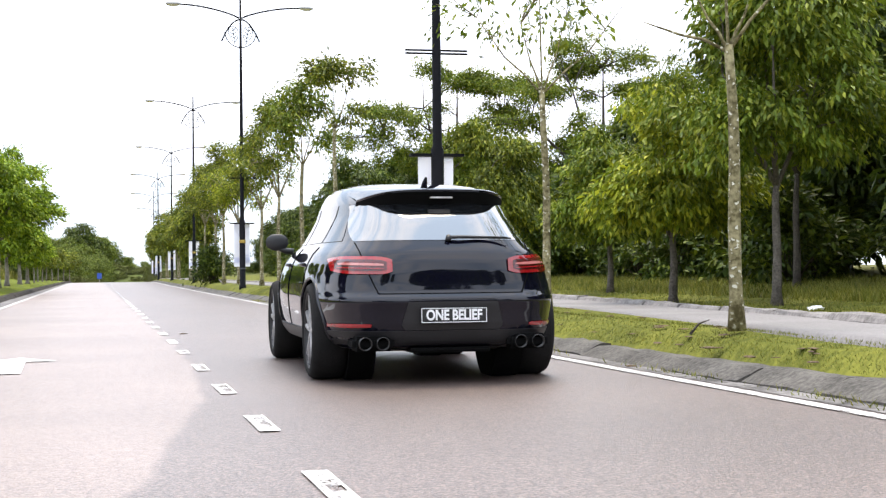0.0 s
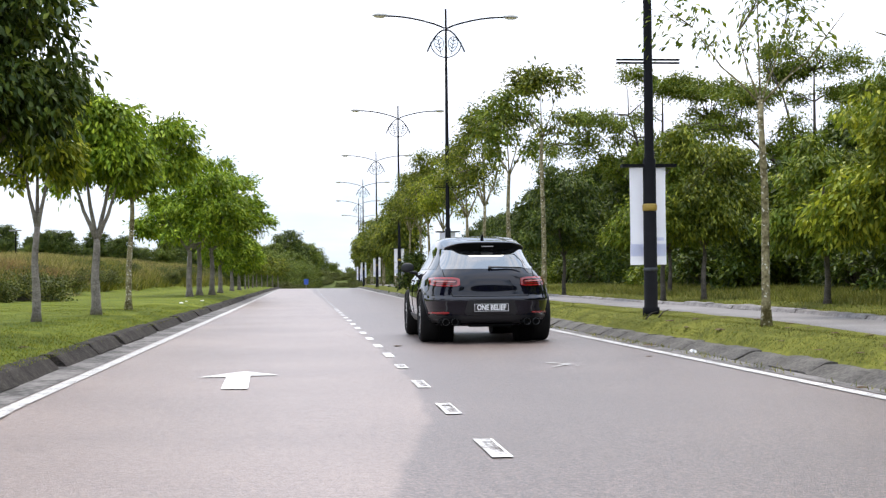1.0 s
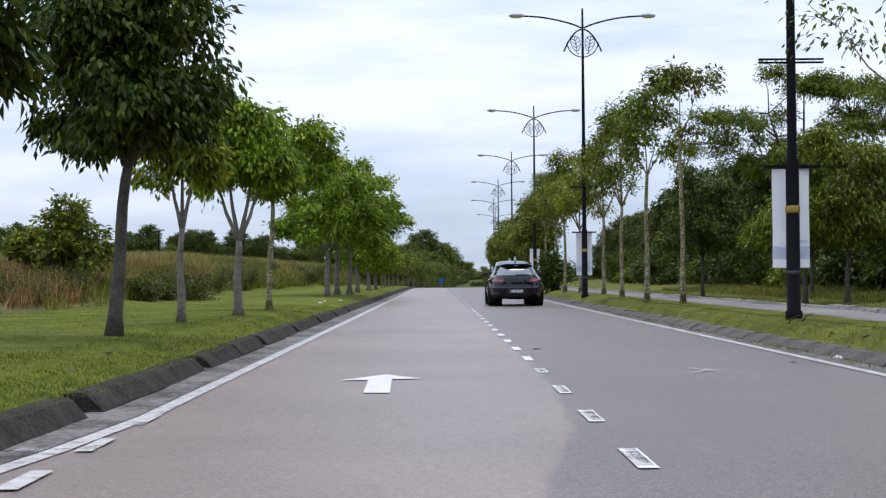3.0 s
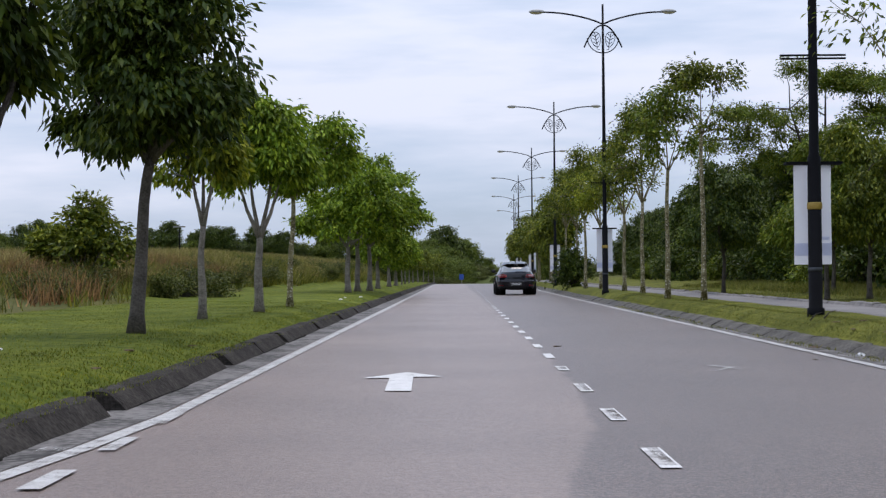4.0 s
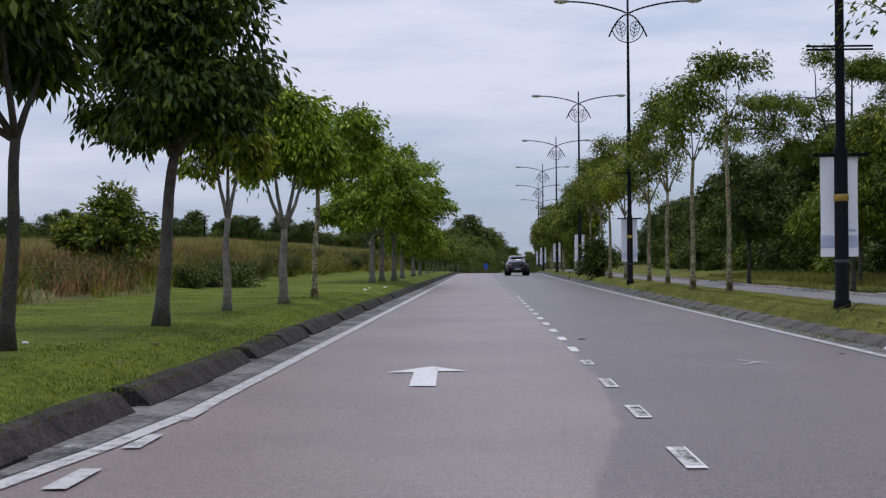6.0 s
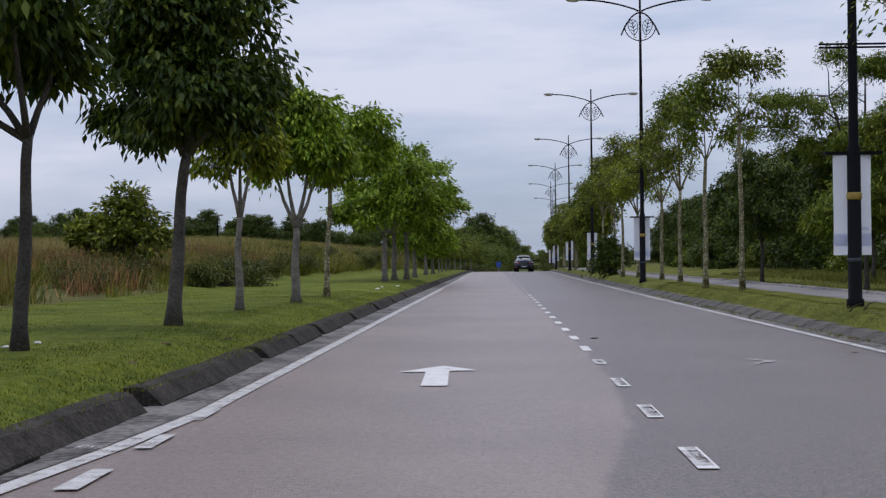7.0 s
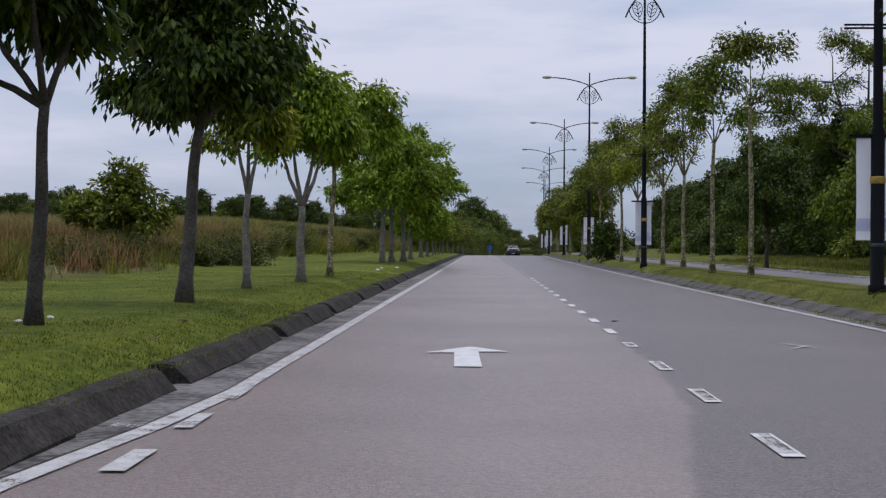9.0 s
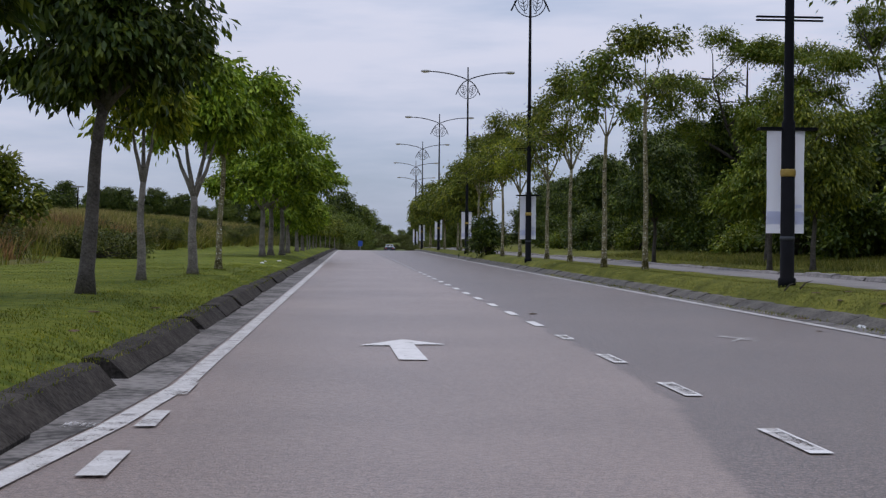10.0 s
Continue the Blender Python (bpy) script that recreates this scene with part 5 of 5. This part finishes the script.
def build_car():
    car = tagged(new("car"), "glossy black compact SUV driving away with dark alloy wheels", "car")
    # body shell, open at the wheel arches
    levels = []
    for k in range(len(SHELL) - 1):
        z0, z1 = SHELL[k][0], SHELL[k + 1][0]
        steps = max(1, round((z1 - z0) / 0.022))
        levels += [z0 + (z1 - z0) * i / steps for i in range(steps)]
    levels.append(SHELL[-1][0])
    angs = []
    for q in range(4):
        # closer steps towards the corners
        for i in range(60):
            t = i / 60
            angs.append(q * math.pi / 2 + math.pi / 2 * (t - 0.06 * math.sin(4 * math.pi * t)))
    n = len(angs)
    vs = [shell_point(a, z) for z in levels for a in angs]

    def in_arch(p):
        return abs(p[0]) > 0.55 and any((p[1] - wy) ** 2 + (p[2] - 0.36) ** 2 < 0.405 ** 2 for wy in (0.0, 2.807))

    fs = []
    for j in range(len(levels) - 1):
        for i in range(n):
            q = (j * n + i, j * n + (i + 1) % n, (j + 1) * n + (i + 1) % n, (j + 1) * n + i)
            c = [sum(vs[k][d] for k in q) / 4 for d in range(3)]
            if not in_arch(c):
                fs.append(q)
    fs.append(tuple(range((len(levels) - 1) * n, len(levels) * n)))
    child("body", mesh_of("body", vs, fs, M_PAINT, True), car, "glossy black painted body")
    bm = bmesh.new()
    box(bm, -0.62, 0.62, -0.72, 3.3, 0.29, 0.6)
    part("underbody", bm, M_GAP, car, "dark underbody", False)
    tyre, barrel, spokes = wheel_meshes()
    wheels = []
    for wy in (0.0, 2.807):
        for s in (-1, 1):
            w = new("wheel")
            w.parent = car
            w.matrix_basis = pose(s * 0.785, wy, 0.365)
            for nm, me in (("tyre", tyre), ("rim", barrel), ("spoke_star", spokes)):
                child(nm, me, w, "", Matrix.Diagonal((s, 1, 1, 1)))
            wheels.append((w, s, wy))
            arc = [(s * (0.955 if wy == 0 else 0.945), wy + 0.405 * math.cos(a), 0.36 + 0.405 * math.sin(a)) for a in [math.radians(-8 + 196 * i / 30) for i in range(31)]]
            arc = [(math.copysign(abs(shell_point(side_angle(q[1], max(q[2], 0.25), s), max(q[2], 0.25))[0]) - 0.004, s), q[1], q[2]) for q in arc]
            child("wheel_arch", mesh_of("wheel_arch", *tube(arc, 0.016, 6), M_PAINT, True), car)
            bm = bmesh.new()
            bmesh.ops.create_cone(bm, cap_ends=True, segments=32, radius1=0.41, radius2=0.41, depth=0.2, matrix=Matrix.Translation((s * 0.56, wy, 0.38)) @ Matrix.Rotation(math.pi / 2, 4, "Y"))
            part("wheel_well", bm, M_GAP, car, "dark wheel well")
    # glass
    def rear_glass(u, v):
        z = 1.03 + 0.28 * v
        half = 0.665 - 0.075 * v - 0.03 * (1 - v) ** 6
        return tail_angle((-1 + 2 * u) * half, z), z
    skin("rear_window", rear_glass, 24, 10, 0.004, M_GLASS, car, "dark tinted rear window")

    def screen(u, v):
        z = 1.03 + 0.36 * v
        half = (0.62 - 0.1 * v) * (-1 + 2 * u)
        tail, nose, hw, p = shell_row(z)
        return math.acos(max(-1, min(1, math.copysign(min(abs(half) / hw, 1) ** 1.5, half)))), z
    skin("windscreen", screen, 20, 8, 0.004, M_GLASS, car, "dark windscreen")
    for s in (-1, 1):
        for y0, y1, y2, y3 in ((1.28, 2.18, 1.28, 1.66), (0.34, 1.22, 0.34, 1.22), (-0.28, 0.28, 0.02, 0.28)):
            def side(u, v):
                z = 1.035 + 0.29 * v
                ya, yb = y0 + (y2 - y0) * v, y1 + (y3 - y1) * v
                return side_angle(ya + (yb - ya) * u, z, s), z
            skin("side_window", side, 12, 8, 0.004, M_GLASS_SIDE, car, "dark tinted side window")
        # sill and door trim
        def sill(u, v):
            z = 0.27 + 0.1 * v
            return side_angle(0.48 + 1.86 * u, z, s), z
        skin("sill", sill, 12, 3, 0.01, M_TRIM, car, "black sill trim")
        for yd in (0.3, 1.25, 2.28):
            line = [shell_point(side_angle(yd + 0.03 * math.sin(5 * z), z, s), z, 0.001) for z in np.linspace(0.38, 1.0, 12)]
            child("door_seam", mesh_of("door_seam", *tube(line, 0.005, 5), M_GAP), car, "dark door seam")
        for yd in (0.42, 1.4):
            line = [shell_point(side_angle(yd + 0.2 * t, 0.87, s), 0.87, 0.022 * math.sin(math.pi * t)) for t in np.linspace(0, 1, 8)]
            child("door_handle", mesh_of("door_handle", *tube(line, 0.013, 7), M_PAINT, True), car)
        # mirror
        bm = bmesh.new()
        bmesh.ops.create_uvsphere(bm, u_segments=18, v_segments=12, radius=1)
        for v in bm.verts:
            q = v.co.copy()
            v.co = (s * 0.945 + q.x * 0.1, 2.03 + (q.y * 0.07 if q.y > 0 else q.y * 0.03), 1.075 + math.copysign(abs(q.z) ** 0.8, q.z) * 0.075)
        mir = part("side_mirror", bm, M_TRIM, car, "black side mirror")
        child("mirror_foot", mesh_of("mirror_foot", *tube([(s * 0.8, 2.05, 0.99), (s * 0.87, 2.04, 1.0), (s * 0.95, 2.03, 1.03)], [0.03, 0.025, 0.02], 8), M_TRIM, True), mir)
        # tail lamp, wrapping round the corner
        def lamp_at(x0, x1, z0, z1, drop=0.0):
            def fn(u, v):
                x = x0 + (x1 - x0) * u
                zm = (z0 + z1) / 2 - drop * u
                hh = (z1 - z0) / 2 * (1 - abs(2 * u - 1) ** 5 * 0.35)
                z = zm + (2 * v - 1) * hh
                return tail_angle(s * x, z), z
            return fn
        tail = skin("tail_lamp", lamp_at(0.415, 0.80, 0.785, 0.912, -0.012), 26, 6, 0.014, M_RED, car, "red tail lamp cluster")
        skin("lamp_core", lamp_at(0.452, 0.772, 0.808, 0.89, -0.012), 22, 5, 0.018, M_CORE, tail, "deep red lamp core")
        skin("lamp_bar", lamp_at(0.47, 0.75, 0.846, 0.864, -0.012), 18, 2, 0.022, M_CLEAR, tail, "pale lamp strip")
        skin("lamp_bar", lamp_at(0.47, 0.76, 0.823, 0.83, -0.012), 18, 2, 0.022, M_RED, tail, "thin red lamp strip")
        skin("reflector", lamp_at(0.57, 0.83, 0.41, 0.437), 16, 2, 0.008, M_RED, car, "slim red reflector")
        # tailpipes
        for x in (0.50, 0.625):
            n2 = 20
            prof = [(0.046, 0.22), (0.048, 0.0), (0.043, -0.005), (0.04, 0.2)]
            vs = [(s * x + r * math.cos(2 * math.pi * k / n2), -0.93 + y, 0.30 + r * math.sin(2 * math.pi * k / n2)) for k in range(n2) for r, y in prof]
            fs = [(k * 4 + i, k * 4 + i + 1, ((k + 1) % n2) * 4 + i + 1, ((k + 1) % n2) * 4 + i) for k in range(n2) for i in range(3)]
            child("tailpipe", mesh_of("tailpipe", vs, fs, M_CHROME, True), car, "dark round steel tailpipe")
        bm = bmesh.new()
        box(bm, s * 0.56 - 0.15, s * 0.56 + 0.15, -0.9, -0.6, 0.245, 0.352, 0.03)
        part("pipe_recess", bm, M_GAP, car, "dark tailpipe recess")
    # lower bumper and diffuser
    def lower(u, v):
        z = 0.25 + 0.135 * v
        return tail_angle((-1 + 2 * u) * (0.80 + 0.06 * v), z), z
    skin("rear_valance", lower, 30, 4, 0.006, M_TRIM, car, "matt black lower bumper")

    def recess(u, v):
        z = 0.39 + 0.22 * v
        half = 0.375 - 0.06 * v if v > 0.1 else 0.34
        return tail_angle((-1 + 2 * u) * half, z), z
    skin("plate_recess", recess, 16, 6, 0.004, M_TRIM, car, "dark plate recess")
    bm = bmesh.new()
    box(bm, -0.3, 0.3, -0.86, -0.5, 0.228, 0.262, 0.014)
    part("diffuser", bm, M_GAP, car, "black diffuser")
    for s in (-1, 1):
        bm = bmesh.new()
        box(bm, s * 0.26 - 0.07, s * 0.26 + 0.07, -0.7, 0.1, 0.235, 0.31, 0.03)
        part("exhaust_box", bm, M_CHROME, car, "dull exhaust silencer")
    # tailgate seams
    seam = [shell_point(tail_angle(x, 0.648), 0.648, 0.001) for x in np.linspace(-0.52, 0.52, 24)]
    up = lambda s: [shell_point(tail_angle(s * (0.52 + 0.11 * t + 0.02 * math.sin(3 * t)), 0.648 + 0.37 * t), 0.648 + 0.37 * t, 0.001) for t in np.linspace(0, 1, 16)]
    child("tailgate_seam", mesh_of("tailgate_seam", *merge([tube(seam, 0.006, 5), tube(up(1), 0.005, 5), tube(up(-1), 0.005, 5)]), M_GAP), car, "dark tailgate seam")
    # roof spoiler
    vs, fs = [], []
    m = 25
    for i in range(m):
        t = -1 + 2 * i / (m - 1)
        x = 0.565 * t
        e = abs(t) ** 5
        front = shell_point(tail_angle(x, 1.445), 1.445, 0.004)
        foot = shell_point(tail_angle(x, 1.3), 1.3, 0.004)
        y, z = foot[1] - 0.095 * (1 - 0.6 * e), 1.402 - 0.05 * e - 0.012 * t * t
        vs += [front, (x, y + 0.03, z + 0.01), (x, y, z), (x, y + 0.02, z - 0.014), foot]
    for i in range(m - 1):
        for k in range(4):
            a = i * 5 + k
            fs.append((a, a + 1, a + 6, a + 5))
    bm = bmesh.new()
    bv = [bm.verts.new(q) for q in vs]
    for i, q in enumerate(fs):
        bm.faces.new([bv[k] for k in q]).material_index = 1 if i % 4 == 3 else 0
    spoiler = part("roof_spoiler", bm, M_PAINT, car, "glossy black roof spoiler with matt underside")
    spoiler.data.materials.append(M_GAP)
    bm = bmesh.new()
    box(bm, -0.085, 0.085, -0.59, -0.52, 1.338, 1.35, 0.004)
    part("brake_lamp", bm, M_HIGH, spoiler, "small high brake lamp")
    # wiper
    child("wiper", mesh_of("wiper", *merge([tube([(0.0, -0.815, 1.045), (0.09, -0.82, 1.05), (0.44, -0.79, 1.044)], [0.014, 0.012, 0.006], 6), tube([(0.06, -0.815, 1.043), (0.47, -0.78, 1.038)], 0.006, 5), tube([(0.0, -0.79, 1.03), (0.0, -0.825, 1.05)], 0.022, 8)]), M_TRIM, True), car, "black rear wiper")
    fin = mesh_of("roof_fin", *tube([(0, 0.06, 1.45), (0, 0.03, 1.49), (0, -0.02, 1.525)], [0.03, 0.02, 0.008], 8), M_PAINT, True)
    child("roof_fin", fin, car)
    # number plate with its letters
    bm = bmesh.new()
    box(bm, -0.24, 0.24, -0.978, -0.955, 0.44, 0.55, 0.003)
    plate = part("number_plate", bm, M_PLATE, car, "black plate with white letters")
    bm = bmesh.new()
    for x0, x1, z0, z1 in ((-0.236, 0.236, 0.541, 0.546), (-0.236, 0.236, 0.444, 0.449), (-0.236, -0.231, 0.444, 0.546), (0.231, 0.236, 0.444, 0.546)):
        box(bm, x0, x1, -0.981, -0.977, z0, z1)
    part("plate_border", bm, M_WHITE, plate, "thin white border", False)
    cu = bpy.data.curves.new("letters", "FONT")
    cu.body, cu.size, cu.extrude, cu.align_x, cu.align_y, cu.offset = "ONE BELIEF", 0.084, 0.0015, "CENTER", "CENTER", 0.0028
    txt = new("lettering", cu)
    txt.data.materials.append(M_WHITE)
    txt.parent = plate
    txt.matrix_basis = pose(0, -0.980, 0.494, 90) @ Matrix.Diagonal((0.93, 1.2, 1, 1))
    tagged(txt, "white letters")
    return car, wheels


car, wheels = build_car()


# ---- small things ----
def litter(name, label, x, y, r, material, seed, category):
    rnd = random.Random(seed)
    bm = bmesh.new()
    bmesh.ops.create_icosphere(bm, subdivisions=2, radius=r)
    for v in bm.verts:
        v.co *= rnd.uniform(0.6, 1.2)
        v.co.z = abs(v.co.z) * (0.7 if material is M_LITTER else 0.25)
        v.co.x *= 1.5
    me = bpy.data.meshes.new(name)
    bm.to_mesh(me)
    bm.free()
    me.materials.append(material)
    ob = tagged(new(name, me), label, category)
    on_road = left_x(y) - 0.3 < x < kerb_r(y)
    ob.matrix_basis = pose(x, y, (road_z(y) if on_road else land_z(x, y)) + 0.005, 0, 0, rnd.uniform(0, 360))
    return ob


for i, (x, y, r) in enumerate(((-3.45, 43.0, 0.055), (-3.5, 45.5, 0.04), (-4.6, 12.6, 0.035), (-4.7, 11.9, 0.03), (-3.2, 49.0, 0.05), (8.15, 12.7, 0.07), (4.72, 12.4, 0.06), (4.7, 14.6, 0.05))):
    litter("litter", "crumpled white litter lying on the grass", x, y, r, M_LITTER, i, "litter")
for i, (x, y, r) in enumerate(((1.4, 17.3, 0.045), (4.55, 9.0, 0.05), (4.7, 12.5, 0.07), (4.62, 16.5, 0.06), (-3.1, 10.5, 0.05), (-3.4, 13.2, 0.06), (-3.0, 14.6, 0.045), (4.95, 7.6, 0.05), (5.0, 8.4, 0.06), (5.3, 10.2, 0.05), (5.25, 15.4, 0.06), (5.3, 18.0, 0.05), (4.0, 13.9, 0.03))):
    litter("dead_leaf", "curled brown dead leaf", x, y, r, M_DEAD, 40 + i, "dead leaf")
lr = random.Random(23)
for i in range(30):
    y = 6.6 + 11 * lr.random() ** 1.3
    x = kerb_r(y) + 0.32 + (path_x(y) - kerb_r(y) - 0.4) * lr.random()
    litter("dead_leaf", "curled brown dead leaf", x, y, lr.uniform(0.025, 0.05), M_DEAD, 80 + i, "dead leaf")
for i, (x, y) in enumerate(((5.25, 19.3), (5.35, 18.9), (5.2, 9.3))):
    z = land_z(x, y)
    tagged(new("fallen_twig", mesh_of("fallen_twig", *tube([(x, y, z), (x + 0.08, y, z + 0.09), (x + 0.2, y + 0.05, z + 0.12)], [0.012, 0.009, 0.004], 6), M_BARK_DARK, True)), "dark fallen twig on the grass", "twig")
far = tagged(new("street_lamp"), "far single-arm street lamp rising behind the hedge", "street lamp")
far.matrix_basis = pose(-21.2, 112, land_z(-21.2, 112))
child("post", mesh_of("post", *tube([(0, 0, -0.3), (0, 0, 2.2), (0.02, 0, 2.6)], [0.07, 0.05, 0.04], 8), M_POLE, True), far)
bm = bmesh.new()
box(bm, -0.5, 0.45, -0.14, 0.14, 2.55, 2.66, 0.03)
part("lamp_head", bm, M_LAMP, far, "flat grey lamp head")
sign = tagged(new("road_sign"), "small blue road sign on a post by the far bend", "road sign")
sign.matrix_basis = pose(1.2, 215, road_z(215) + 0.2)
child("post", mesh_of("post", *tube([(0, 0, -0.3), (0, 0, 1.4)], 0.05, 8), M_LAMP, True), sign)
bm = bmesh.new()
box(bm, -0.32, 0.32, -0.08, -0.05, 0.75, 1.55, 0.01)
part("board", bm, M_BLUE, sign, "blue sign board")


# ---- what moves ----
def motions():
    rows = [(0.0, 2.74, 8.6), (0.5, 2.74, 13.3), (1.0, 2.73, 18.7), (1.5, 2.73, 25.0), (2.0, 2.75, 32.0), (2.5, 2.77, 39.6), (3.25, 2.8, 51.6), (4.0, 2.83, 64.5), (4.5, 2.88, 74.0), (5.0, 2.92, 84.5), (5.5, 2.97, 96.5),
            (6.0, 3.02, 110.0), (6.75, 3.1, 129.0), (7.5, 3.22, 148.0), (8.0, 3.35, 162.0), (8.5, 3.6, 176.5), (9.0, 4.1, 193.0), (9.5, 4.9, 212.0), (10.0, 6.1, 236.0)]
    keyed = []
    for i, (t, x, y) in enumerate(rows):
        a, b = rows[max(i - 1, 0)], rows[min(i + 1, len(rows) - 1)]
        dx, dy = b[1] - a[1], b[2] - a[2]
        slope = math.degrees(math.atan2(road_z(y + 2.8) - road_z(y), 2.8))
        keyed.append((t, pose(x, y, road_z(y), slope, 0, -math.degrees(math.atan2(dx, dy)) - max(0, 1.3 - t))))
    walk(car, keyed)
    times = [r[0] for r in rows]
    ys = [r[2] for r in rows]
    steps = [i / 30 for i in range(301)]
    for w, s, wy in wheels:
        spin, roll, last = [], 0.0, ys[0]
        for t in steps:
            at = float(np.interp(t, times, ys))
            roll -= min(math.degrees((at - last) / 0.365), 85)
            last = at
            spin.append((t, pose(s * 0.785, wy, 0.365, roll)))
        walk(w, spin)


motions()
